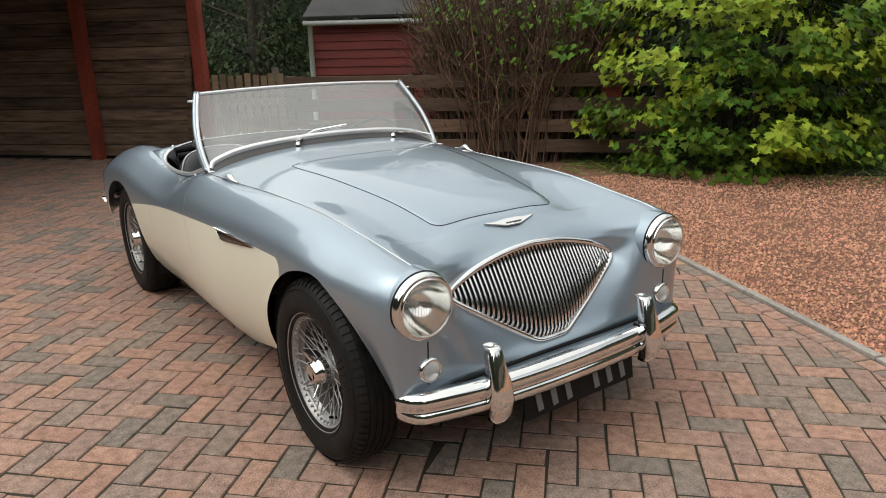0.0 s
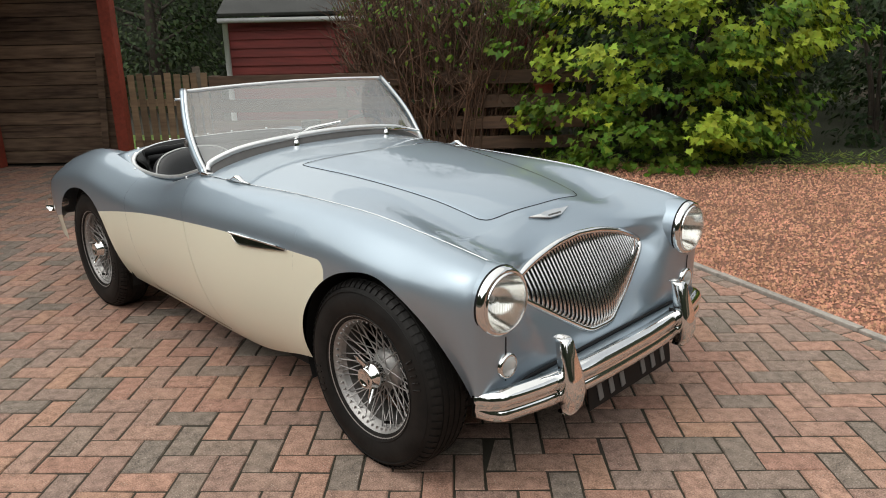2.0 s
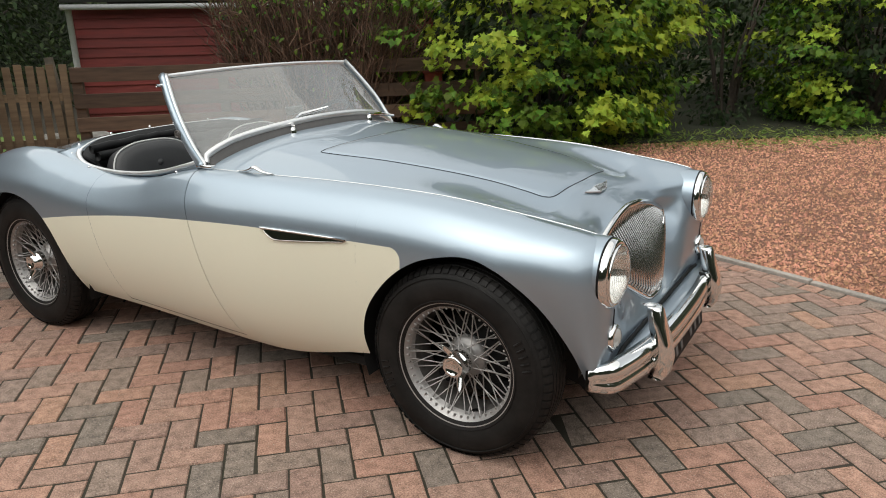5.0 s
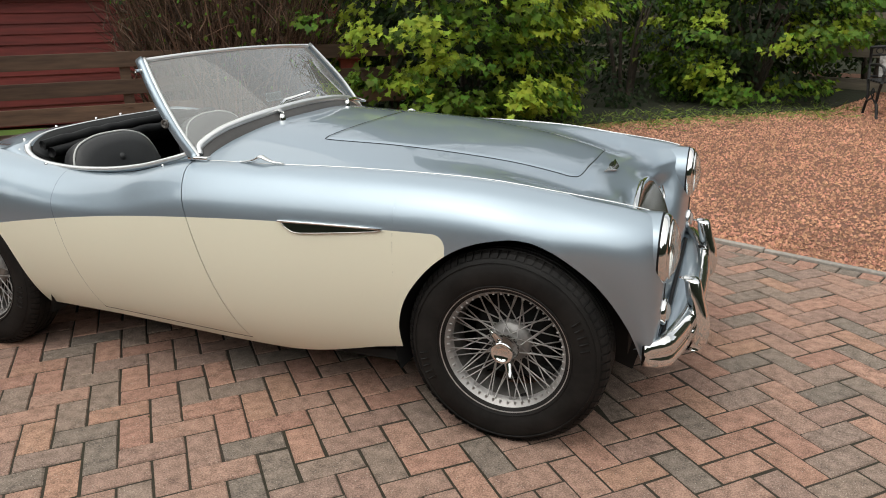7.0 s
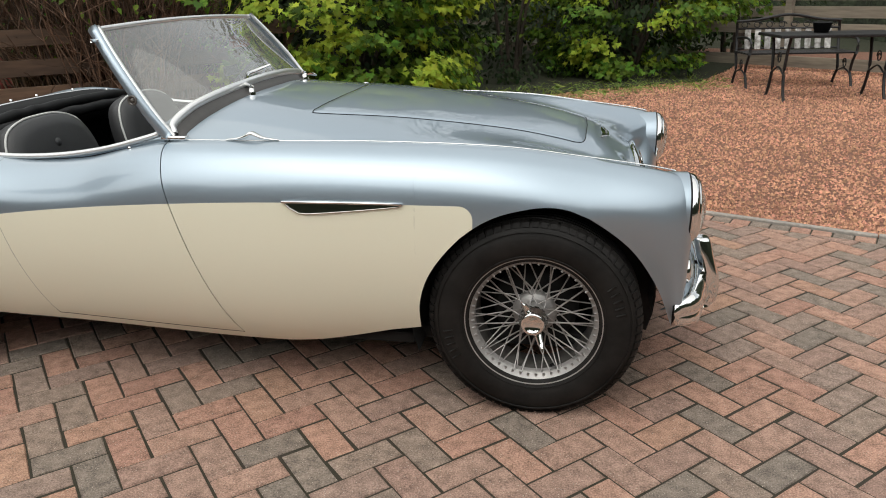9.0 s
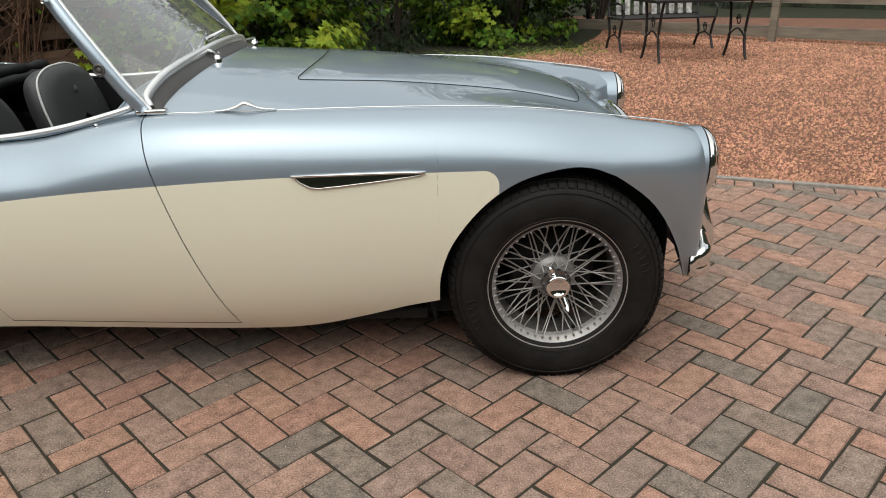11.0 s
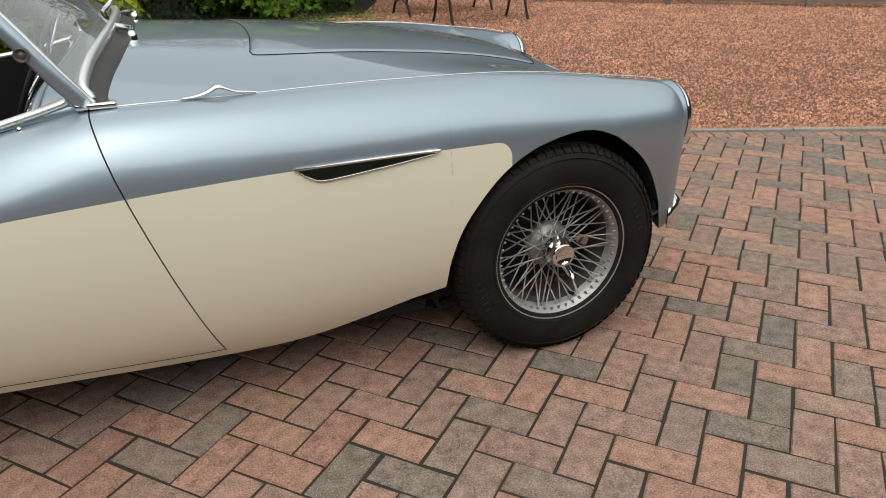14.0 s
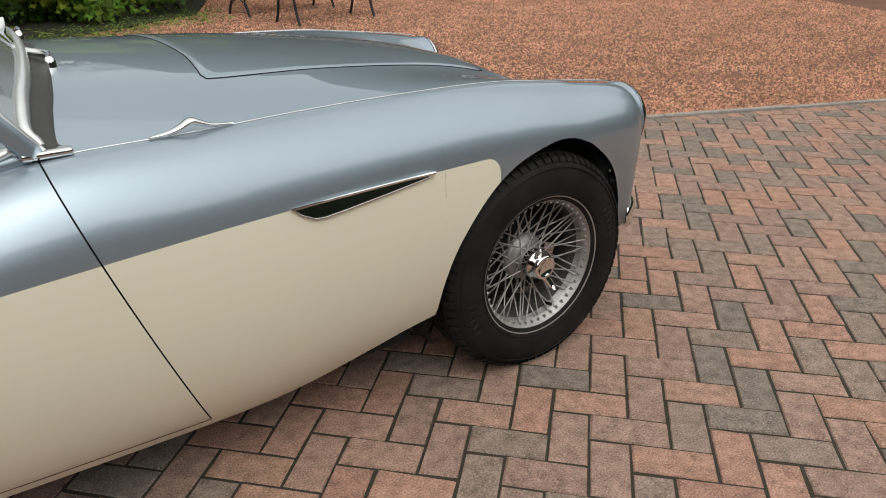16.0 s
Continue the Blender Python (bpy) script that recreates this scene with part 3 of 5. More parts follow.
# fair the nose panels
rims = {v for e in bm.edges if e.is_boundary for v in e.verts}
soft = [v for v in bm.verts if v.co.x > 0.17 and v.co.z > 0.35 and v not in rims]
upper = [v for v in soft if v.co.z > 0.45]
for k in range(60):
    bmesh.ops.smooth_vert(bm, verts=soft if k < 25 else upper, factor=0.5, use_axis_x=True, use_axis_y=True, use_axis_z=True)
holes = [f for f in bm.faces if f.calc_center_median().x > 0.3 and math.hypot(abs(f.calc_center_median().y) - 0.548, f.calc_center_median().z - 0.648) < 0.092]
bmesh.ops.delete(bm, geom=holes, context="FACES")
bm.to_mesh(body.data)
bm.free()
body.data.polygons.foreach_set("use_smooth", [True] * len(body.data.polygons))

# chrome beads on the wing seams
for side in (-1, 1):
    pts = [(x, side * along(x, BEAD_Y), along(x, BEAD_Z) + 0.001) for x in np.linspace(-1.13, 0.15, 40)]
    nose, _, per = nose_grid(side)
    pts += [(x, y, z + 0.001) for x, y, z in nose[30 * per + 1:30 * per + 22]]
    tube("wing_bead", pts, 0.0019, CHROME, car, 6, label="thin chrome bead on the wing seam")

# bonnet lid, a thin skin proud of the body, with its dark shut line
def lid_outline(n=120, grow=0.0):
    """Rounded tapering outline of the bonnet lid."""
    pts = []
    half = [(-0.745 - grow, 0.0), (-0.752 - grow, 0.18), (-0.768 - grow, 0.32), (-0.772 - grow, 0.372 + grow), (-0.735, 0.388 + grow), (-0.45, 0.350 + grow), (-0.15, 0.308 + grow), (0.05, 0.284 + grow), (0.105, 0.272 + grow), (0.128 + grow, 0.235), (0.134 + grow, 0.13), (0.137 + grow, 0.0)]
    a = spline(half, n // 2)
    pts = [(x, y) for x, y in a] + [(x, -y) for x, y in a[::-1][1:-1]]
    return pts


def inside(poly, k):
    return [((x + 0.36) * k - 0.36, y * k) for x, y in poly]


rim = lid_outline()
rings = [inside(rim, k) for k in (1.0, 0.985, 0.93, 0.8, 0.62, 0.42, 0.22, 0.06)]
lv = [(x, y, top_z(x, y) + (0.0005 if i == 0 else 0.0035)) for i, r in enumerate(rings) for x, y in r]
n = len(rim)
lf = [(i * n + j, i * n + (j + 1) % n, (i + 1) * n + (j + 1) % n, (i + 1) * n + j) for i in range(len(rings) - 1) for j in range(n)] + [tuple(range((len(rings) - 1) * n, len(rings) * n))]
lid = mesh_object("bonnet_lid", lv, lf, BLUE, car, "broad blue bonnet lid, shut")
tube("bonnet_shut_line", [(x, y, top_z(x, y) + 0.0005) for x, y in lid_outline(120, 0.002)], 0.0016, DARK, car, 6, True)

# grille: chrome surround and curved upright bars
def grille_edge(side):
    return [(p[0], side * p[1], p[2]) for p in spline(GRILLE, 60)]


edge = grille_edge(-1) + grille_edge(1)[::-1][1:-1]
grille = new("grille")
grille.parent = car
tube("grille_surround", [(x + 0.006, y, z) for x, y, z in edge], 0.0125, CHROME, grille, 10, True, label="polished chrome surround")


def grille_span(y):
    """Heights of the opening at y: lower and upper."""
    half = spline(GRILLE, 200)
    k = int(np.argmax(half[:, 1]))
    up, down = half[:k + 1], half[k:][::-1]
    zt = np.interp(abs(y), up[:, 1], up[:, 2])
    zb = np.interp(abs(y), down[:, 1], down[:, 2])
    return zb, zt, np.interp(abs(y), down[:, 1], down[:, 0]), np.interp(abs(y), up[:, 1], up[:, 0])


for k in range(-21, 22):
    y = k * 0.0169
    zb, zt, xb, xt = grille_span(y)
    pts = []
    for t in np.linspace(0, 1, 9):
        z = zb + (zt - zb) * t
        x = xb + (xt - xb) * t + 0.040 * math.sin(math.pi * t ** 0.62) * (1 - (y / 0.40) ** 2) + 0.002
        pts.append((x, y, z))
    tube("grille_bar", pts, 0.0051, STAINLESS, grille, 6, flat=1.0, up=(1, 0, 0))
back = []
ys = np.linspace(-0.37, 0.37, 31)
for y in ys:
    zb, zt, xb, xt = grille_span(y)
    back += [(xb + (xt - xb) * t - 0.03, y, zb + (zt - zb) * t) for t in np.linspace(0, 1, 5)]
mesh_object("grille_backing", back, grid_faces(31, 5), DARK, grille)
tube("grille_badge", [(0.366, 0.262, 0.565), (0.366, 0.285, 0.60), (0.355, 0.305, 0.64)], [0.002, 0.006, 0.002], CHROME, grille, 6, label="small slanted chrome flash")

# winged bonnet badge, plain
bm = bmesh.new()
wing = [(-0.115, 0.018), (-0.03, -0.012), (0.03, -0.012), (0.115, 0.018), (0.06, 0.014), (0.03, 0.018), (-0.03, 0.018), (-0.06, 0.014)]


def on_nose(y, u):
    p = spline([NOSE_OUT[0], NOSE_LIP[0], NOSE_IN[0]], 30)
    z = np.interp(u, p[:, 0], p[:, 2])
    return Vector((u, y, z - 0.25 * y * y + 0.004))


vs = [bm.verts.new(on_nose(y, 0.205 - v)) for y, v in wing]
f = bm.faces.new(vs)
ext = bmesh.ops.extrude_face_region(bm, geom=[f])
for g in ext["geom"]:
    if isinstance(g, bmesh.types.BMVert):
        g.co += Vector((0.002, 0, 0.005))
badge = part("bonnet_badge", bm, CHROME, car, "winged chrome bonnet badge", smooth=False)
joined("badge_lettering", [tube_data([on_nose(s * 0.012 - 0.03, 0.207) + Vector((0.002, 0, 0.005)), on_nose(s * 0.012 - 0.022, 0.207) + Vector((0.002, 0, 0.005))], 0.003, 6) for s in range(6)], BAR_GREY, badge)

# headlamps and side lamps
for side in (-1, 1):
    lamp = new("headlamp")
    lamp.parent = car
    at = (0.43, side * 0.548, 0.648)
    lathe("bezel", [(0.1045, -0.02), (0.1055, 0.006), (0.1045, 0.014), (0.101, 0.022), (0.0965, 0.0265), (0.0915, 0.028), (0.0900, 0.026), (0.0895, 0.031), (0.0875, 0.035), (0.0850, 0.034), (0.0840, 0.028)], CHROME, lamp, 64, "x", at, "deep chrome bezel")
    lathe("nacelle", [(0.1080, 0.001), (0.1082, -0.02), (0.1085, -0.05), (0.109, -0.10)], BLUE, lamp, 48, "x", at)
    lathe("seal", [(0.1075, -0.02), (0.1075, 0.005), (0.104, 0.008)], BLACK, lamp, 48, "x", at)
    lathe("reflector", [(0.0845, 0.028), (0.079, 0.010), (0.070, -0.012), (0.055, -0.034), (0.036, -0.050), (0.016, -0.059), (0.0, -0.061)], LAMP_BACK, lamp, 48, "x", at)
    lathe("bulb", [(0.0, -0.058), (0.011, -0.056), (0.012, -0.035), (0.010, -0.022), (0.0, -0.018)], FROSTED, lamp, 20, "x", at)
    lathe("lens", [(0.0845, 0.032), (0.079, 0.038), (0.066, 0.046), (0.045, 0.053), (0.022, 0.057), (0.0, 0.058)], LENS, lamp, 48, "x", at, "domed fluted glass lens")
    ridges = []
    for k in range(-9, 10):
        yy = k * 0.0085
        h = math.sqrt(max(0, 0.078 ** 2 - yy * yy))
        ridges.append(tube_data([(at[0] + 0.034 + 0.021 * (1 - (s * h / 0.086) ** 2 - (yy / 0.086) ** 2), at[1] + yy, at[2] + s * h) for s in np.linspace(-1, 0.55, 9)], 0.0011, 5))
    joined("lens_flutes", ridges, LENS, lamp)
    marker = new("side_lamp")
    marker.parent = car
    at = (0.450, side * 0.538, 0.447)
    lathe("bezel", [(0.041, -0.012), (0.041, 0.006), (0.037, 0.012), (0.032, 0.014), (0.029, 0.010)], CHROME, marker, 40, "x", at)
    lathe("reflector", [(0.029, 0.010), (0.02, 0.0), (0.0, -0.004)], LAMP_BACK, marker, 32, "x", at)
    lathe("lens", [(0.030, 0.012), (0.022, 0.021), (0.0, 0.026)], FROSTED, marker, 32, "x", at, "frosted clear lens")
    tube("front_seam", [(0.452, side * 0.543, z) for z in np.linspace(0.40, 0.54, 8)], 0.0022, DARK, car, 5)

# front bumper: ribbed chrome bar, overriders, body-coloured tray, number plate
bumper = new("front_bumper")
bumper.parent = car


def bumper_x(y):
    return 0.535 - 0.075 * (abs(y) / 0.62) ** 2.6 - (0.035 * max(0, (abs(y) - 0.585) / 0.06) ** 2)


SECTION = [(-0.012, 0.047), (0.008, 0.047), (0.025, 0.040), (0.033, 0.025), (0.031, 0.010), (0.016, 0.001), (0.024, -0.006), (0.031, -0.017), (0.027, -0.031), (0.008, -0.039), (-0.012, -0.037)]
verts = []
ys = np.linspace(-0.645, 0.645, 71)
for y in ys:
    k = math.sqrt(max(0.4, 1 - 0.6 * (max(0, abs(y) - 0.585) / 0.06) ** 2))
    verts += [(bumper_x(y) + a * k, y, 0.338 + 1.2 * b * k) for a, b in SECTION]
bm = bmesh.new()
bv = [bm.verts.new(v) for v in verts]
for q in grid_faces(71, len(SECTION), True):
    bm.faces.new([bv[i] for i in q])
for i in (0, 70):
    bm.faces.new([bv[i * len(SECTION) + j] for j in range(len(SECTION))])
part("bumper_bar", bm, CHROME, bumper, "ribbed chrome bumper bar")
for side in (-1, 1):
    pts = [(0.562, 0.255), (0.578, 0.285), (0.582, 0.335), (0.573, 0.385), (0.556, 0.44), (0.545, 0.487), (0.538, 0.497), (0.522, 0.494)]
    wide = [0.024, 0.037, 0.042, 0.039, 0.031, 0.025, 0.021, 0.014]
    v, f = [], []
    m = 20
    for (x, z), w in zip(pts, wide):
        for k in range(m):
            a = 2 * math.pi * k / m
            ca, sa = math.cos(a), math.sin(a)
            v.append((x - 0.022 + 0.027 * math.copysign(abs(ca) ** 0.6, ca) * (w / 0.03) ** 0.4, side * 0.353 + w * math.copysign(abs(sa) ** 0.7, sa), z))
    f = grid_faces(len(pts), m, True) + [tuple(range(m)), tuple(range((len(pts) - 1) * m, len(pts) * m))]
    o = mesh_object("overrider", v, f, CHROME, bumper, "upright chrome overrider")
    tube("overrider_seal", [(bumper_x(0.353) + 0.034 * math.cos(a) - 0.0, side * (0.353 - 0.036), 0.345 + 0.052 * math.sin(a)) for a in np.linspace(-1.6, 1.8, 12)], 0.005, BLACK, o, 6)
tray = []
for y in np.linspace(-0.60, 0.60, 49):
    x1 = bumper_x(y) - 0.006
    rise = 0.0 if abs(y) < 0.44 else -0.035 * ((abs(y) - 0.44) / 0.16)
    x0 = 0.44 if abs(y) < 0.5 else 0.44 - 0.06 * ((abs(y) - 0.5) / 0.1) ** 2
    tray += [(x0, y, 0.370 + rise), (0.5 * (x0 + x1), y, 0.368 + rise * 0.5), (x1, y, 0.372 + 0.1 * rise), (x1 - 0.02, y, 0.34)]
thick(mesh_object("splash_tray", tray, [q[::-1] for q in grid_faces(49, 4)], BLUE, bumper, "body-coloured tray behind the bumper"), 0.003)
tube("tray_seal", [(0.455 if abs(y) < 0.5 else 0.455 - 0.05 * ((abs(y) - 0.5) / 0.1) ** 2, y, 0.376 + (0.0 if abs(y) < 0.44 else -0.035 * ((abs(y) - 0.44) / 0.16))) for y in np.linspace(-0.59, 0.59, 50)], 0.007, BLACK, bumper, 6)
plate = box_part("number_plate", (0.006, 0.52, 0.11), pose(0.535, 0.025, 0.262, 0, -8, 0), BLACK, bumper, 0.002, "black number plate with plain silver bars")
for k in range(7):
    if k == 3:
        continue
    box_part("plate_bar", (0.004, 0.024, 0.072), pose(0.538, 0.025 + (k - 3) * 0.066, 0.262, 0, -8, 0) @ pose(0.002, 0, 0, 10, 0, 0), BAR_GREY, plate, 0.001)


# wire wheels
def wheel(side):
    w = new("wheel")
    w.parent = car
    s = side
    prof = [(0.196, -0.07), (0.215, -0.082), (0.245, -0.091), (0.275, -0.089), (0.300, -0.078), (0.3155, -0.064), (0.321, -0.05), (0.322, -0.02), (0.322, 0.02), (0.321, 0.05), (0.3155, 0.064), (0.300, 0.078), (0.275, 0.089), (0.245, 0.091), (0.215, 0.082), (0.196, 0.07)]
    tyre = lathe("tyre", [(r, h) for r, h in prof], RUBBER, w, 96, "y", label="black radial tyre, dull and dusty")
    # tread: ribs and shoulder blocks
    for h in (-0.036, -0.012, 0.012, 0.036):
        v, f = lathe_data([(0.3215, h - 0.009), (0.3255, h - 0.008), (0.3255, h + 0.008), (0.3215, h + 0.009)], 96)
        mesh_object("tread_rib", v, f, RUBBER, tyre, smooth=False)
    blocks = []
    for k in range(72):
        a = 2 * math.pi * k / 72
        for e in (-1, 1):
            q = []
            for da, r0, h in ((-0.032, 0.3245, 0.052), (0.032, 0.3245, 0.052), (0.032, 0.3175, 0.0665), (-0.032, 0.3175, 0.0665), (-0.03, 0.306, 0.078), (0.03, 0.306, 0.078)):
                q.append(((r0 + 0.001) * math.cos(a + da), e * h, (r0 + 0.001) * math.sin(a + da)))
                
            base = [(0.985 * x, e * (abs(y) - 0.004), 0.985 * z) for x, y, z in q]
            blocks.append((q + base, [(0, 1, 2, 3), (3, 2, 5, 4), (0, 6, 7, 1), (1, 7, 8, 2), (2, 8, 11, 5), (3, 4, 10, 9), (0, 3, 9, 6)]))
    tagged(joined("tread_pattern", blocks, RUBBER, tyre, smooth=False), kind="stuff")
    for r in (0.218, 0.292):
        v, f = lathe_data([(r - 0.002, s * 0.0835 if r < 0.25 else s * 0.082), (r, (s * 0.0865) if r < 0.25 else s * 0.0865), (r + 0.002, s * 0.0835 if r < 0.25 else s * 0.082)], 72)
        mesh_object("sidewall_rib", v, f, RUBBER, tyre)
    for mid in (0.35, 3.45):
        marks = []
        for k in range(5):
            a = mid + (k - 2) * 0.085
            p0, p1 = 0.247, 0.277
            marks.append(tube_data([(p0 * math.cos(a), s * 0.0915, p0 * math.sin(a)), (p1 * math.cos(a + 0.012), s * 0.0905, p1 * math.sin(a + 0.012))], 0.0032, 5))
        joined("sidewall_marks", marks, RUBBER, tyre)
    rim = lathe("rim", [(0.182, s * 0.048), (0.192, s * 0.062), (0.200, s * 0.070), (0.209, s * 0.079), (0.2135, s * 0.078), (0.2135, s * 0.071), (0.203, s * 0.060), (0.196, s * 0.05), (0.182, s * 0.025)], STEEL, w, 96, "y", label="silver wire-wheel rim")
    lathe("rim_barrel", [(0.182, s * 0.025), (0.178, 0.0), (0.178, -s * 0.06), (0.21, -s * 0.078)], HUBMETAL, w, 72, "y")
    hub = lathe("hub", [(0.0, s * 0.045), (0.036, s * 0.045), (0.042, s * 0.034), (0.045, s * 0.018), (0.050, s * 0.008), (0.060, s * 0.003), (0.067, -s * 0.003), (0.070, -s * 0.012), (0.068, -s * 0.024), (0.060, -s * 0.034), (0.058, -s * 0.07), (0.0, -s * 0.07)], STEEL, w, 48, "y", label="splined silver hub shell")
    lathe("brake_drum", [(0.0, -s * 0.045), (0.115, -s * 0.045), (0.135, -s * 0.06), (0.135, -s * 0.09), (0.0, -s * 0.09)], DARK, w, 48, "y")
    # spokes: outer and inner rows, laced in crossing pairs
    lace = [(0.044, 0.024, 0.198, 0.056, 0.50, 20, 0.0), (0.066, -0.014, 0.192, 0.042, 0.46, 36, 0.08)]
    for r0, h0, r1, h1, twist, count, off in lace:
        for k in range(count):
            a = 2 * math.pi * (k - k % 2 * 0.55) / count + off
            b = a + (twist if k % 2 else -twist)
            p = (r0 * math.cos(a), s * h0, r0 * math.sin(a))
            q = (r1 * math.cos(b), s * h1, r1 * math.sin(b))
            tube("spoke", [p, q], 0.0023, STEEL, w, 5)
    nip = []
    for k in range(48):
        a = 2 * math.pi * (k + 0.5) / 48
        c = np.array((0.197 * math.cos(a), s * 0.06, 0.197 * math.sin(a)))
        nip.append(tube_data([c, c * (0.93, 1, 0.93) - (0, s * 0.003, 0)], 0.004, 6))
    tagged(joined("spoke_nipples", nip, STEEL, rim), kind="stuff")
    nut = lathe("knock_off_nut", [(0.043, s * 0.035), (0.045, s * 0.05), (0.043, s * 0.062), (0.037, s * 0.066), (0.0365, s * 0.086), (0.033, s * 0.091), (0.026, s * 0.090), (0.025, s * 0.088), (0.0, s * 0.088)], CHROME, w, 40, "y", label="chrome two-eared knock-off nut")
    for a in (-1.17, -1.17 + math.pi):
        c, d = math.cos(a), math.sin(a)
        tube("ear", [(0.02 * c, s * 0.066, 0.02 * d), (0.045 * c, s * 0.074, 0.045 * d), (0.068 * c, s * 0.090, 0.068 * d), (0.082 * c, s * 0.100, 0.082 * d)], [0.015, 0.013, 0.010, 0.004], CHROME, nut, 8, flat=0.6, up=(0, 1, 0))
    tube("tyre_valve", [(0.172 * math.cos(-1.2), s * 0.03, 0.172 * math.sin(-1.2)), (0.160 * math.cos(-1.2), s * 0.06, 0.160 * math.sin(-1.2))], 0.005, BLACK, w, 6)
    return w


HUB_Z = 0.317
for x, y, side in ((0.0, -0.632, -1), (0.0, 0.632, 1), (-2.286, -0.672, -1), (-2.286, 0.672, 1)):
    w = wheel(side)
    w.matrix_basis = pose(x, y, HUB_Z, 0, 35 if x else 0, 0)

# dark wheel wells and floor pan
for x0, side in ((0.0, -1), (0.0, 1), (-2.286, -1), (-2.286, 1)):
    v = []
    for a in np.linspace(-0.02 if x0 == 0 else -0.35, math.pi + 0.35, 24):
        for y in (0.42, 0.52, 0.62, 0.685 if x0 == 0 else 0.72):
            xx = x0 + 0.385 * math.cos(a)
            reach = y if x0 or xx < 0.1 else min(y, 0.665 - 0.33 * (xx - 0.1))
            v.append((min(xx, 0.36) if x0 == 0 else xx, side * reach, 0.31 + 0.375 * math.sin(a)))
    mesh_object("wheel_well", v, grid_faces(24, 4), DARK, car)
    v = [(x0 + r * math.cos(a), side * 0.42, 0.31 + r * math.sin(a)) for a in np.linspace(-0.35, math.pi + 0.35, 24) for r in (0.0, 0.385)]
    mesh_object("inner_wing", v, grid_faces(24, 2), DARK, car)
# extra unseen plate, added to deepen the shadow under the car
box_part("underfloor_blocker", (1.50, 1.24, 0.04), pose(-1.14, 0, 0.192), DARK, car, 0.01)
box_part("floor_pan", (3.1, 1.16, 0.05), pose(-1.35, 0, 0.20), DARK, car, 0.01)


# windscreen: raked frame with a curved base, flat glass, two wipers
screen = new("windscreen")
screen.parent = car
WS_BASE = [(-1.155, 0.612, 0.853), (-1.166, 0.590, 0.882), (-1.152, 0.50, 0.918), (-1.132, 0.40, 0.939), (-1.112, 0.25, 0.955), (-1.102, 0.10, 0.963)]
half = spline(WS_BASE + [(-1.10, 0.0, 0.965)], 36)
base = [(x, -y, z) for x, y, z in half] + [(x, y, z) for x, y, z in half[::-1][1:]]
TOP_L, TOP_R = Vector((-1.412, 0.563, 1.172)), Vector((-1.412, -0.563, 1.172))
top = spline([TOP_R, (-1.402, -0.3, 1.182), (-1.40, 0, 1.186), (-1.402, 0.3, 1.182), TOP_L], 30)
tube("frame_base", base, 0.0115, ALU, screen, 8, flat=1.5, label="polished lower frame rail")
tube("frame_top", top, 0.0095, ALU, screen, 8, label="polished upper frame rail")
rub = []
for x, y, z in base:
    d = top_z(min(-1.0, x + 0.042), y)
    low = min(z - 0.012, d + 0.012)
    rub += [(x + 0.004, y, z - 0.004), (x + 0.014, y, z - 0.012), (x + 0.034, y, 0.45 * z + 0.55 * d - 0.004), (x + 0.044, y, d + 0.002), (x + 0.050, y, d - 0.006)]
mesh_object("scuttle_seal", rub, grid_faces(len(base), 5), material("grey_rubber", (0.055, 0.052, 0.051), 0.6, grain=0.15), screen, "grey rubber seal under the frame")
for side in (-1, 1):
    post = spline([(-1.165, side * 0.632, 0.846), (-1.215, side * 0.636, 0.915), (-1.275, side * 0.628, 1.0), (-1.345, side * 0.602, 1.09), (-1.414, side * 0.566, 1.178)], 24)
    tube("pillar", post, 0.0185, BLUE, screen, 10, flat=0.62, up=(0, 1, 0), label="painted side pillar with polished edge")
    tube("pillar_edge", [(x + 0.014, y - side * 0.008, z + 0.004) for x, y, z in post], 0.0085, ALU, screen, 6)
    lathe("pillar_knob", [(0.0, side * 0.017), (0.006, side * 0.017), (0.0075, side * 0.013), (0.0105, side * 0.013), (0.012, side * 0.018), (0.0155, side * 0.017), (0.0165, side * 0.006)], HUBMETAL, screen, 24, "y", (-1.262, side * 0.632, 0.965))
    tube("frame_stud", [(-1.385, side * 0.585, 1.142), (-1.39, side * 0.615, 1.142)], 0.006, CHROME, screen, 6)
    bm = bmesh.new()
    box(bm, (0.085, 0.03, 0.014), pose(-1.145, side * 0.628, 0.847), 0.005)
    part("pillar_foot", bm, CHROME, screen)
nu = len(base)
tops = spline(top, nu)
verts = []
for k in range(nu):
    a, b = np.array(base[k]), tops[k]
    for t in np.linspace(0, 1, 12):
        # side edges bow outwards with the pillars
        p = a + (b - a) * t
        bow = 0.022 * math.sin(math.pi * t)
        verts.append((p[0], p[1] * (1 + bow), p[2]))
g = mesh_object("glass", verts, grid_faces(nu, 12), GLASS, screen, "clear flat windscreen glass")
g.visible_shadow = False
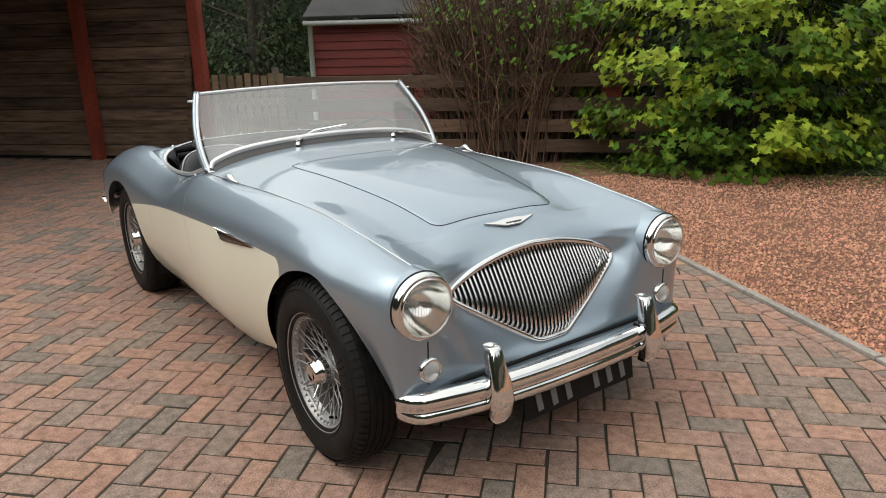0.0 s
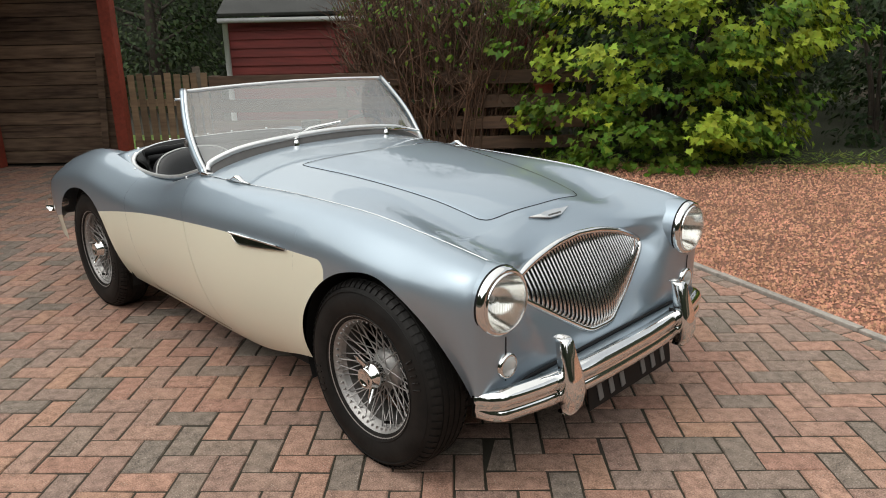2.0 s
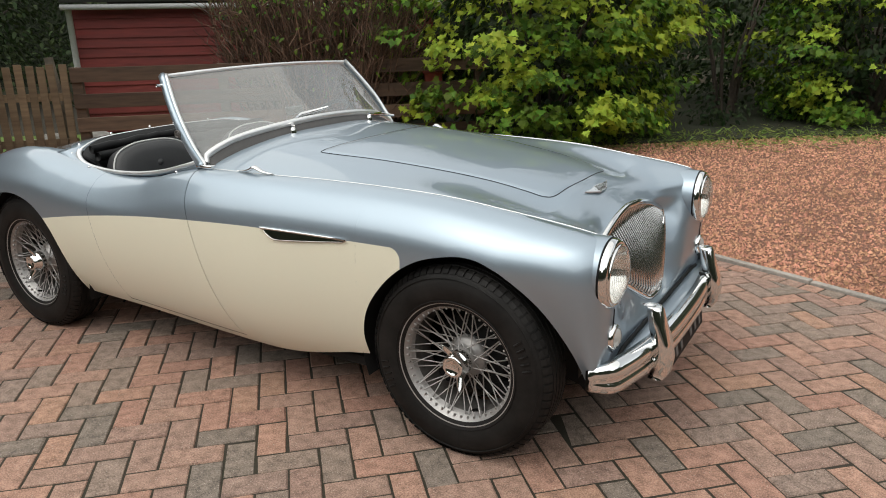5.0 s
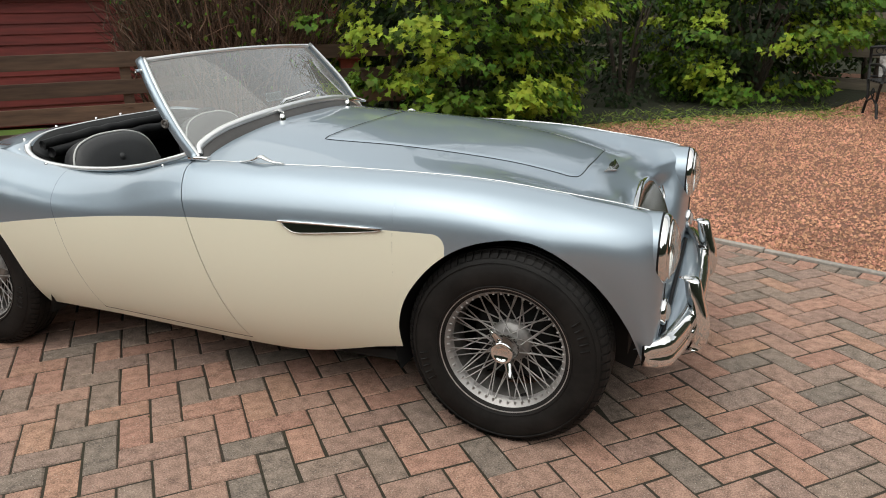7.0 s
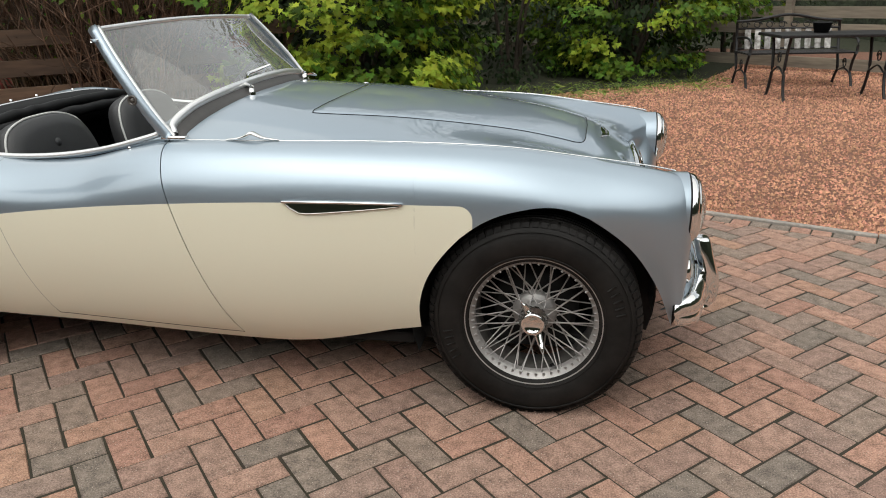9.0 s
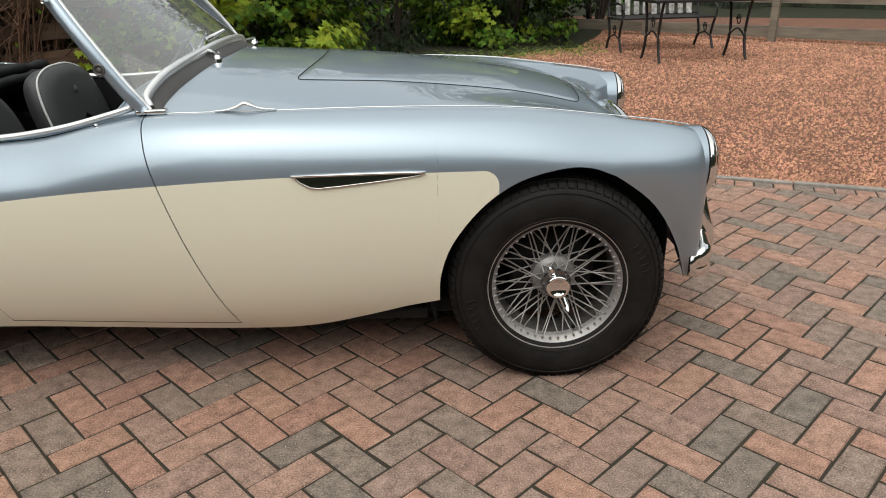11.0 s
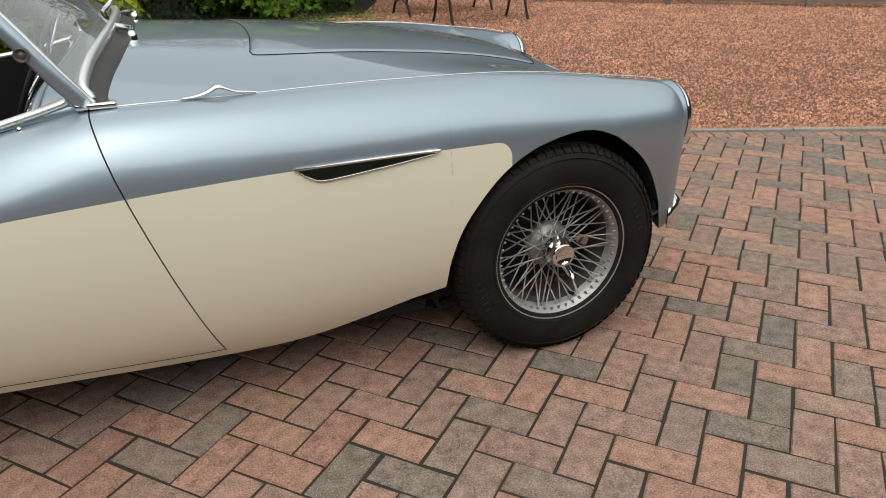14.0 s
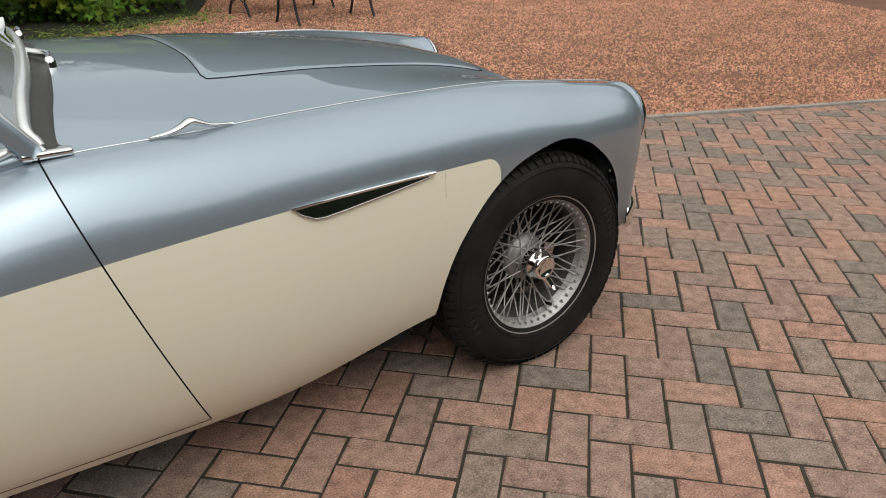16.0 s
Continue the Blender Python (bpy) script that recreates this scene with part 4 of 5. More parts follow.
for y0, arm, blade in (
    (-0.225, ((-1.120, -0.16, 0.966), (-1.130, -0.09, 0.984)), ((-1.107, -0.195, 0.957), (-1.128, -0.10, 0.984), (-1.108, 0.06, 1.003))),
    (0.300, ((-1.100, 0.36, 0.938), (-1.101, 0.45, 0.928)), ((-1.101, 0.36, 0.936), (-1.105, 0.46, 0.930), (-1.111, 0.57, 0.908))),
):
    w = new("wiper")
    w.parent = car
    z = top_z(-1.06, y0) + 0.004
    lathe("spindle", [(0.014, -0.01), (0.013, 0.006), (0.008, 0.018), (0.0, 0.020)], CHROME, w, 16, "z", (-1.06, y0, z))
    tube("arm", spline([(-1.06, y0, z + 0.022), *arm], 8), np.linspace(0.0095, 0.005, 8), CHROME, w, 6)
    tube("blade", blade, [0.005, 0.0105, 0.005], CHROME, w, 6)

# bonnet-side grab catches on the wing seams
for side in (-1, 1):
    pts = [(-0.97, 0.0), (-0.935, 0.003), (-0.908, 0.010), (-0.887, 0.020), (-0.870, 0.014), (-0.845, 0.005), (-0.80, 0.0)]
    sm = spline([(x, side * (along(x, BEAD_Y) + 0.001), along(x, BEAD_Z) + 0.004 + h) for x, h in pts], 26)
    tube("wing_catch", sm, [0.004 + 0.010 * math.sin(math.pi * t) ** 1.2 for t in np.linspace(0, 1, 26)], CHROME, car, 8, flat=0.5, label="chrome leaf-shaped catch on the wing seam")

# side vents in the flank
for side in (-1, 1):
    def on_side(x, z, out=0.0):
        p = flank(x)
        return (x, side * (float(np.interp(-z, -p[:, 1], p[:, 0])) + out), z)
    # a shallow chrome trough between an upper and a lower edge
    xs = np.concatenate([[-0.745, -0.738, -0.728, -0.716], np.linspace(-0.70, -0.385, 22)])
    low = np.interp(xs, [-0.745, -0.728, -0.70, -0.68, -0.62, -0.50, -0.39, -0.385], [0.683, 0.667, 0.653, 0.650, 0.654, 0.665, 0.677, 0.682])
    v = []
    for x, z0 in zip(xs, low):
        for k in np.linspace(0, 1, 9):
            v.append(on_side(x, z0 + (0.6845 - z0) * k, 0.003 + 0.13 * (0.6845 - z0) * (1 - k)))
    mesh_object("vent", v, grid_faces(len(xs), 9), VENT, car, "slim chrome side vent")
    tube("vent_rim", [on_side(x, z, 0.002 + 0.13 * (0.6845 - z)) for x, z in zip(xs, low)], 0.0022, VENT, car, 6)
    tube("vent_lip", [on_side(x, z, 0.008) for x, z in ((-0.75, 0.686), (-0.6, 0.6865), (-0.45, 0.6865), (-0.385, 0.685))], 0.0042, CHROME, car, 6)

# cockpit: capping, tub, seats, dash, wheel, folded hood
def rim_line(side):
    pts = [(-1.20, 0.615, 0.858), (-1.27, 0.622, 0.838), (-1.42, 0.622, 0.802), (-1.6, 0.618, 0.778), (-1.8, 0.612, 0.772), (-1.98, 0.600, 0.790), (-2.10, 0.54, 0.825), (-2.16, 0.40, 0.858), (-2.17, 0.2, 0.868), (-2.175, 0.0, 0.870)]
    return [(x, side * y, z) for x, y, z in spline(pts, 50)]


rim_all = rim_line(-1) + rim_line(1)[::-1][1:]
for side in (-1, 1):
    tube("cockpit_capping", rim_line(side)[:34], 0.013, ALU, car, 8, flat=0.7, label="polished cockpit edge capping")
tube("deck_trim", [p for p in rim_all if p[0] < -1.97], 0.0065, ALU, car, 8, flat=0.6, label="bright trim along the rear deck edge")
gen = np.random.default_rng(41)
for k in range(2):
    run = [(-2.02 + 0.035 * k + gen.normal(0, 0.003), y, 0.832 - 0.03 * k + 0.02 * (1 - (y / 0.55) ** 2) + gen.normal(0, 0.002)) for y in np.linspace(-0.53, 0.53, 22)]
    tube("hood_fold", run, [0.022 + gen.normal(0, 0.0016) for _ in run], BLACK, car, 8, label="folded black hood cloth")
inner = [(x, y * 0.97, z - 0.012) for x, y, z in rim_all] + [(max(-2.1, min(-1.2, x)), y * 0.9, 0.30) for x, y, z in rim_all]
mesh_object("cockpit_lining", inner, grid_faces(2, len(rim_all)), BLACK, car, "black cockpit lining")
# closing skin between the flank's upper edge and the capping
for side in (-1, 1):
    xs = np.linspace(-2.16, -1.17, 40)
    line = np.array(rim_line(side))
    line = line[np.argsort(line[:, 0])]
    v = []
    for x in xs:
        yr = np.interp(x, line[:, 0], line[:, 1] * side)
        zr = np.interp(x, line[:, 0], line[:, 2])
        yb, zb = along(x, BEAD_Y), along(x, BEAD_Z)
        v += [(x, side * yb, zb), (x, side * (0.5 * (yb + yr)), 0.5 * (zb + zr) + 0.002), (x, side * min(yr, yb), zr)]
    thick(mesh_object("cockpit_shoulder", v, grid_faces(40, 3) if side > 0 else [q[::-1] for q in grid_faces(40, 3)], BLUE, car), 0.003)
box_part("cockpit_floor", (1.05, 1.1, 0.03), pose(-1.68, 0, 0.29), BLACK, car, 0.005)
dash = []
for x, y, z in base[4:-4]:
    dash += [(x - 0.10, y * 0.95, z - 0.05), (x - 0.13, y * 0.95, z - 0.075), (x - 0.12, y * 0.93, z - 0.22)]
thick(mesh_object("dashboard", dash, grid_faces(len(base) - 8, 3), BLUE, car, "painted dashboard panel"), 0.006)
scut = []
for x, y, z in base[2:-2]:
    scut += [(x + 0.0, y * 0.98, z - 0.02), (x - 0.10, y * 0.95, z - 0.05)]
mesh_object("scuttle_top", scut, grid_faces(len(base) - 4, 2), BLUE, car)
bulk = [(-1.10, y, z) for y in np.linspace(-0.60, 0.60, 13) for z in (0.25, top_z(-1.10, y) - 0.03)]
mesh_object("bulkhead", bulk, grid_faces(13, 2), BLACK, car)


def seat(y0):
    s = new("seat")
    s.parent = car
    back = []
    ring = [(-0.225, 0.0), (-0.235, 0.12), (-0.225, 0.24), (-0.185, 0.32), (-0.10, 0.355), (0.0, 0.362), (0.10, 0.355), (0.185, 0.32), (0.225, 0.24), (0.235, 0.12), (0.225, 0.0)]
    outline = spline(ring, 41)
    rings = [(1.0, -0.03), (1.0, 0.025), (0.93, 0.05), (0.75, 0.062), (0.4, 0.06), (0.02, 0.058)]
    for k, dx in rings:
        back += [(dx, y * k, 0.15 + (z - 0.15) * k) for y, z in outline]
    back += [(-0.04, y * 0.9, 0.15 + (z - 0.15) * 0.9) for y, z in outline] + [(-0.04, y * 0.02, 0.15) for y, z in outline]
    order = [7, 6, 0, 1, 2, 3, 4, 5]
    faces = []
    for p, q in zip(order, order[1:]):
        faces += [(p * 41 + j, p * 41 + j + 1, q * 41 + j + 1, q * 41 + j) for j in range(40)]
    b = mesh_object("backrest", back, faces, GREY_LEATHER, s, "grey leather backrest with white piping")
    b.matrix_basis = pose(-1.80, y0, 0.505, 0, -16, 0)
    p = tube("piping", [(0.028, y, z) for y, z in outline], 0.0042, PIPING, b, 6)
    bm = bmesh.new()
    box(bm, (0.46, 0.46, 0.14), pose(-1.56, y0, 0.42, 0, -6, 0), 0.04)
    part("cushion", bm, GREY_LEATHER, s)
    lathe("button", [(0.0, 0.006), (0.012, 0.004), (0.016, 0.0)], GREY_LEATHER, b, 12, "x", (0.062, 0, 0.25))
    return s


seat(-0.33)
seat(0.33)
steer = new("steering_wheel")
steer.parent = car
c = Matrix.Translation((-1.36, 0.32, 0.82)) @ Matrix.Rotation(radians(-62), 4, "Y")
ringp = [tuple(c @ Vector((0.205 * math.cos(a), 0.205 * math.sin(a), 0))) for a in np.linspace(0, 2 * math.pi, 48, endpoint=False)]
tube("wheel_rim", ringp, 0.009, GREY_LEATHER, steer, 8, True)
for a in (0.5, 2.64, 3.9, 5.5):
    tube("wheel_spoke", [tuple(c @ Vector((0, 0, -0.02))), tuple(c @ Vector((0.2 * math.cos(a), 0.2 * math.sin(a), 0)))], 0.004, CHROME, steer, 5)
tube("column", [tuple(c @ Vector((0, 0, 0))), tuple(c @ Vector((0, 0, -0.35)))], 0.02, BLACK, steer, 8)
mirror = new("rear_view_mirror")
mirror.parent = car
box_part("mirror_glass", (0.010, 0.11, 0.038), pose(-1.235, -0.02, 0.992, 0, -10, 0), VENT, mirror, 0.005)
tube("mirror_stem", [(-1.20, 0, 0.93), (-1.215, 0, 0.97)], 0.005, CHROME, mirror, 6)
# folded hood behind the seats
hood = []
for k, (x, y, z) in enumerate(rim_all[30:-30]):
    hood += [(x + 0.02, y * 0.98, z + 0.004), (x + 0.06, y * 0.93, z - 0.03), (x + 0.10, y * 0.90, z - 0.12)]
thick(mesh_object("folded_hood", hood, grid_faces(len(rim_all) - 60, 3), BLACK, car, "black folded hood behind the seats"), 0.01)
for side in (-1, 1):
    tube("hood_stick", [(-2.08, side * 0.50, 0.80), (-1.95, side * 0.53, 0.74), (-1.85, side * 0.52, 0.66)], 0.009, BLACK, car, 6)
    for t in (0.06, 0.3, 0.62, 0.9):
        p = Vector(rim_line(side)[int(30 + 19 * t)])
        lathe("hood_stud", [(0.007, 0.0), (0.006, 0.007), (0.0, 0.009)], CHROME, car, 10, "z", (p.x - 0.03, p.y * 1.02, p.z + 0.002))

# rear bumper with overriders
rear = new("rear_bumper")
rear.parent = car
tube("bumper_bar", [(-3.20 + 0.17 * (abs(y) / 0.735) ** 3, y, 0.45) for y in np.linspace(-0.735, 0.735, 40)], 0.042, CHROME, rear, 8, flat=1.0)
for side in (-1, 1):
    tube("overrider", [(-3.17, side * 0.55, 0.36), (-3.19, side * 0.55, 0.42), (-3.17, side * 0.55, 0.48)], [0.015, 0.026, 0.015], CHROME, rear, 8)

# small sidescreen studs on the door tops
for side in (-1, 1):
    for x in (-1.30, -1.90):
        lathe("sidescreen_stud", [(0.006, -0.004), (0.006, 0.002), (0.003, 0.004), (0.0, 0.005)], CHROME, car, 12, "z", (x, side * (along(x, BEAD_Y) + 0.016), along(x, BEAD_Z) + 0.0))


# ---- carport wall, fence, shed ----
LINE0, D = Vector((-8.24, 0.02)), Vector((0.718, 0.696))
NRM = Vector((0.696, -0.718))
DEG = math.degrees(math.atan2(D.y, D.x))


def on_line(s, off=0.0):
    return LINE0 + D * s + NRM * off


def plank(name, s0, s1, z, h, t, mat, parent, off=0.0, bevel=0.004, tilt=0.0):
    c = on_line((s0 + s1) / 2, off)
    return box_part(name, (s1 - s0, t, h), pose(c.x, c.y, z, 0, tilt, DEG), mat, parent, bevel)


rng = random.Random(11)
wall = tagged(new("wall_carport"), "open carport wall of dark weathered horizontal planks", "wall", kind="structure")
for k in range(19):
    plank("plank", -7.0, 1.7, 0.10 + 0.152 * k, 0.144, 0.045 + 0.008 * rng.random(), OLDWOOD, wall, -0.10 + rng.gauss(0, 0.004))
# hidden sheet added to stop light leaking through the plank gaps
c = on_line(-2.65, -0.15)
box_part("light_stop", (8.7, 0.02, 2.9), pose(c.x, c.y, 1.45, 0, 0, DEG), DARK, wall, 0.0)
# unseen end wall, added at the open end to keep light out
blocker_wall = tagged(new("wall_carport_blocker"), "unseen plank end wall, added to darken the carport", "wall", kind="structure")
for k in range(14):
    c = on_line(-2.6, 1.75)
    box_part("plank", (0.05, 3.5, 0.19), pose(c.x, c.y, 0.10 + 0.2 * k, 0, 0, DEG), OLDWOOD, blocker_wall, 0.004)
roof = on_line(-3.3, 2.2)
tagged(box_part("roof_carport", (10.2, 4.9, 0.12), pose(roof.x, roof.y, 2.80, 0, 0, DEG), OLDWOOD, None, 0.01), "flat dark timber carport roof", "roof", kind="structure")
for s, off in ((0.2, 0.02), (-2.4, 0.02)):
    c = on_line(s, off)
    tagged(box_part("carport_post", (0.13, 0.13, 2.7), pose(c.x, c.y, 1.35, 0, 0, DEG), REDPOST, None, 0.006), "red-stained square timber carport post", "post", "carport posts")
c = on_line(1.78, 0.05)
tagged(box_part("carport_post", (0.135, 0.135, 2.7), pose(c.x, c.y, 1.35, 0, 0, DEG), REDPOST, None, 0.006), "bright red-stained corner post of the carport", "post", "carport posts")
c = on_line(1.55, 0.0)
tagged(box_part("leaning_board", (0.08, 0.02, 1.3), pose(c.x, c.y, 0.64, 0, 4, DEG), OLDWOOD, None, 0.003), "narrow grey board leaning on the carport wall", "board")

gate = thing("picket_gate", "weathered wooden picket gate beside the carport", "gate")
for k in range(9):
    plank("picket", 1.90 + 0.105 * k, 1.975 + 0.105 * k, 0.53, 1.02 + 0.03 * math.sin(1.9 * k), 0.02, GATEWOOD, gate, 0.03, 0.006, rng.gauss(0, 0.8))
for z in (0.25, 0.72):
    plank("rail", 1.88, 2.82, z, 0.08, 0.03, GATEWOOD, gate, 0.0)
fence = thing("rail_fence", "weathered wooden fence of broad horizontal rails", "fence")
for s in (2.90, 4.35, 5.8, 7.2):
    plank("post", s - 0.05, s + 0.05, 0.50, 1.02, 0.09, FENCEWOOD, fence, 0.0)
for z in (0.935, 0.67, 0.43, 0.20):
    plank("rail", 2.85, 7.3, z, 0.145, 0.03, FENCEWOOD, fence, 0.062)

shed = thing("garden_shed", "red-stained timber garden shed with grey felt roof", "shed")
S0 = Vector((-8.13, 3.29))
SN = Vector((0.696, -0.718))


def on_shed(a, b):
    return S0 + D * a - SN * b


for k in range(13):
    c = on_shed(2.4, 0.03)
    box_part("board", (4.8, 0.022, 0.122), pose(c.x, c.y, 0.12 + 0.122 * k, -8, 0, DEG), REDWOOD, shed, 0.003)
c = on_shed(2.4, 1.35)
box_part("body", (4.75, 2.5, 1.66), pose(c.x, c.y, 0.84, 0, 0, DEG), REDWOOD, shed, 0.005)
c = on_shed(2.4, 0.62)
box_part("roof", (4.9, 1.75, 0.05), pose(c.x, c.y, 2.15, 28, 0, DEG), FELT, shed, 0.01)
c = on_shed(2.4, 2.1)
box_part("roof", (4.9, 1.75, 0.05), pose(c.x, c.y, 2.15, -28, 0, DEG), FELT, shed, 0.01)
a, b = on_shed(-0.05, -0.13), on_shed(4.9, -0.13)
tube("gutter", [(a.x, a.y, 1.665), (b.x, b.y, 1.655)], 0.035, PIPE, shed, 10)
a = on_shed(0.02, -0.05)
tube("downpipe", [(a.x, a.y, 1.65), (a.x, a.y, 0.05)], 0.04, PIPE, shed, 10)


# ---- far fence, bench, table ----
F0, FD = Vector((3.1, 9.35)), Vector((0.787, -0.617))
FDEG = math.degrees(math.atan2(FD.y, FD.x))
far_fence = thing("garden_fence", "grey weathered post and rail fence behind the gravel", "fence")
for k in range(-4, 8):
    c = F0 + FD * (1.93 * k)
    box_part("post", (0.10, 0.10, 1.25), pose(c.x, c.y, 0.62, 0, 0, FDEG), GREYWOOD, far_fence, 0.005)
for z in (0.14, 0.62, 0.86, 1.10):
    c = F0 + FD * 3.0 + Vector((0.617, 0.787)) * 0.07
    box_part("rail", (22, 0.035, 0.16), pose(c.x, c.y, z, 0, 0, FDEG), GREYWOOD, far_fence, 0.004)


def iron_end(parent, x, h, d):
    """A curled cast-iron leg frame at x."""
    for y0, y1 in ((-d, -d * 0.55), (d, d * 0.55)):
        tube("leg", spline([(x, y0 * 1.08, 0.0), (x, y0 * 0.86, 0.12), (x, y0 * 0.70, h * 0.45), (x, y0 * 0.8, h * 0.75), (x, y0, h)], 14), 0.017, IRON, parent, 6)
    tube("brace", spline([(x, -d * 0.72, h * 0.4), (x, 0, h * 0.52), (x, d * 0.72, h * 0.4)], 8), 0.011, IRON, parent, 6)
    tube("scroll", [(x, 0.05 * math.cos(a) * (1 - a / 14), h * 0.66 + 0.07 * math.sin(a) * (1 - a / 14)) for a in np.linspace(0, 9, 26)], 0.008, IRON, parent, 5)


table = thing("garden_table", "dark cast-iron garden table standing on the gravel", "table", (2.87, 6.43, 0), 9)
for x in (-0.56, 0.56):
    iron_end(table, x, 0.70, 0.24)
box_part("tabletop", (1.42, 0.66, 0.035), pose(0, 0, 0.715), IRON, table, 0.01, "flat dark tabletop")
pot = thing("flower_pot", "small black pot standing on the garden table", "pot", (2.75, 6.45, 0.733))
lathe("pot_wall", [(0.0, 0.0), (0.075, 0.0), (0.10, 0.10), (0.11, 0.105), (0.10, 0.115), (0.09, 0.10)], BLACK, pot, 20, "z")
bench = thing("garden_bench", "cast-iron garden bench with flaking white slats, on the gravel", "bench", (2.78, 7.55, 0), 9)
for x in (-0.66, 0.66):
    iron_end(bench, x, 0.42, 0.24)
    tube("arm", spline([(x, -0.26, 0.42), (x, -0.25, 0.58), (x, -0.05, 0.62), (x, 0.22, 0.60)], 12), 0.016, IRON, bench, 6)
    tube("back_post", [(x, 0.22, 0.40), (x, 0.30, 0.80)], 0.018, IRON, bench, 6)
for k in range(5):
    box_part("seat_slat", (1.38, 0.07, 0.022), pose(0, -0.2 + 0.095 * k, 0.43), IRON, bench, 0.004)
for k in range(9):
    box_part("back_slat", (0.075, 0.018, 0.26), pose(-0.52 + 0.13 * k, 0.255, 0.58, -10, 0, 0), SLATWOOD, bench, 0.003)
tube("back_rail", [(-0.66, 0.24, 0.46), (0.66, 0.24, 0.46)], 0.014, IRON, bench, 6)
tube("top_rail", spline([(-0.68, 0.29, 0.80), (-0.4, 0.295, 0.82), (0, 0.30, 0.88), (0.4, 0.295, 0.82), (0.68, 0.29, 0.80)], 20), 0.018, IRON, bench, 6)
tube("mid_rail", [(-0.66, 0.275, 0.71), (0.66, 0.275, 0.71)], 0.012, IRON, bench, 6)
for k in range(8):
    x = -0.56 + 0.16 * k
    tube("back_scroll", [(x + 0.06 * math.cos(a) * (1 - a / 13), 0.285, 0.76 + 0.035 * math.sin(a)) for a in np.linspace(0, 8, 20)], 0.007, IRON, bench, 5)

nest = thing("nest_box", "small red-brown wooden box on a stake among leaves", "box", (-3.5, 4.72, 0), 40)
box_part("stake", (0.03, 0.03, 0.76), pose(0, 0, 0.36), FENCEWOOD, nest, 0.003)
box_part("box_body", (0.20, 0.13, 0.09), pose(0, 0, 0.78), REDPOST, nest, 0.004)
box_part("box_lid", (0.24, 0.17, 0.018), pose(0, 0, 0.835, 4, 0, 0), REDPOST, nest, 0.003)
c = on_line(2.62, -0.35)
tagged(box_part("pale_board", (0.09, 0.02, 1.12), pose(c.x, c.y, 0.55, 0, -6, DEG), GREYWOOD, None, 0.003), "pale board end standing behind the fence", "board")

patch = [on_line(1.6, -0.2), on_line(5.2, -0.2), on_line(5.2, -1.9), on_line(0.6, -2.6)]
tagged(mesh_object("lawn", [(p.x, p.y, 0.035) for p in patch] + [(p.x, p.y, -0.05) for p in patch], [(0, 1, 2, 3)] + [(i, (i + 1) % 4, 4 + (i + 1) % 4, 4 + i) for i in range(4)], material("lawn_grass", (0.16, 0.25, 0.04), 0.9, second=(0.07, 0.13, 0.02), size=60, bump=0.02, big=4), smooth=False), "small bright green lawn behind the gate", "lawn", kind="structure")


# pale rocks on the lawn behind the gate
ROCK = material("pale_garden_rock", (0.42, 0.40, 0.37), 0.9, second=(0.2, 0.19, 0.17), size=18, bump=0.01, big=5)
gen = np.random.default_rng(17)
for along_s, back_off, size in ((2.12, -0.75, 0.15), (2.33, -0.95, 0.20), (2.52, -0.80, 0.12), (2.75, -1.1, 0.17)):
    c = on_line(along_s, back_off)
    bm = bmesh.new()
    bmesh.ops.create_icosphere(bm, subdivisions=3, radius=size)
    off = Vector(gen.uniform(0, 9, 3))
    for v in bm.verts:
        v.co *= 1 + 0.35 * noise.noise(v.co * (2.2 / size) * 0.5 + off)
        v.co.z = max(-0.4 * size, 0.8 * v.co.z)
    rock = tagged(part("rock", bm, ROCK, None), "pale rough garden rock lying on the lawn", "rock", "rocks on the lawn")
    rock.matrix_world = pose(c.x, c.y, 0.035 + 0.38 * size, 0, 0, 40 * along_s)


# ---- plants ----
LOBED = [(0, 0), (0.18, 0.02), (0.42, -0.10), (0.36, 0.16), (0.62, 0.30), (0.34, 0.42), (0.36, 0.62), (0.16, 0.58), (0, 1.0), (-0.16, 0.58), (-0.36, 0.62), (-0.34, 0.42), (-0.62, 0.30), (-0.36, 0.16), (-0.42, -0.10), (-0.18, 0.02)]
OVAL = [(0, 0), (0.2, 0.2), (0.26, 0.45), (0.16, 0.75), (0, 1.0), (-0.16, 0.75), (-0.26, 0.45), (-0.2, 0.2)]


def leaves(name, places, mat, parent, shape, gen):
    """One mesh of leaves: places are (centre, outward direction, size)."""
    verts, faces = [], []
    s = np.array(shape)
    n = len(s)
    for c, out, size in places:
        out = out / (np.linalg.norm(out) + 1e-9)
        nrm = out * 0.6 + np.array((0, 0, 0.7)) + gen.normal(0, 0.35, 3)
        nrm /= np.linalg.norm(nrm)
        tip = out + np.array((0, 0, -0.55)) + gen.normal(0, 0.45, 3)
        tip -= nrm * tip.dot(nrm)
        tip /= np.linalg.norm(tip) + 1e-9
        across = np.cross(tip, nrm)
        k = len(verts)
        fold = 0.25 * np.abs(s[:, :1]) - 0.18 * s[:, 1:] ** 2
        pts = c + size * (s[:, :1] * across + s[:, 1:] * tip + fold * nrm)
        verts.extend(map(tuple, pts))
        verts.append(tuple(c + size * (0.38 * tip)))
        faces.extend((k + n, k + i, k + (i + 1) % n) for i in range(n))
    return mesh_object(name, verts, faces, mat, parent)


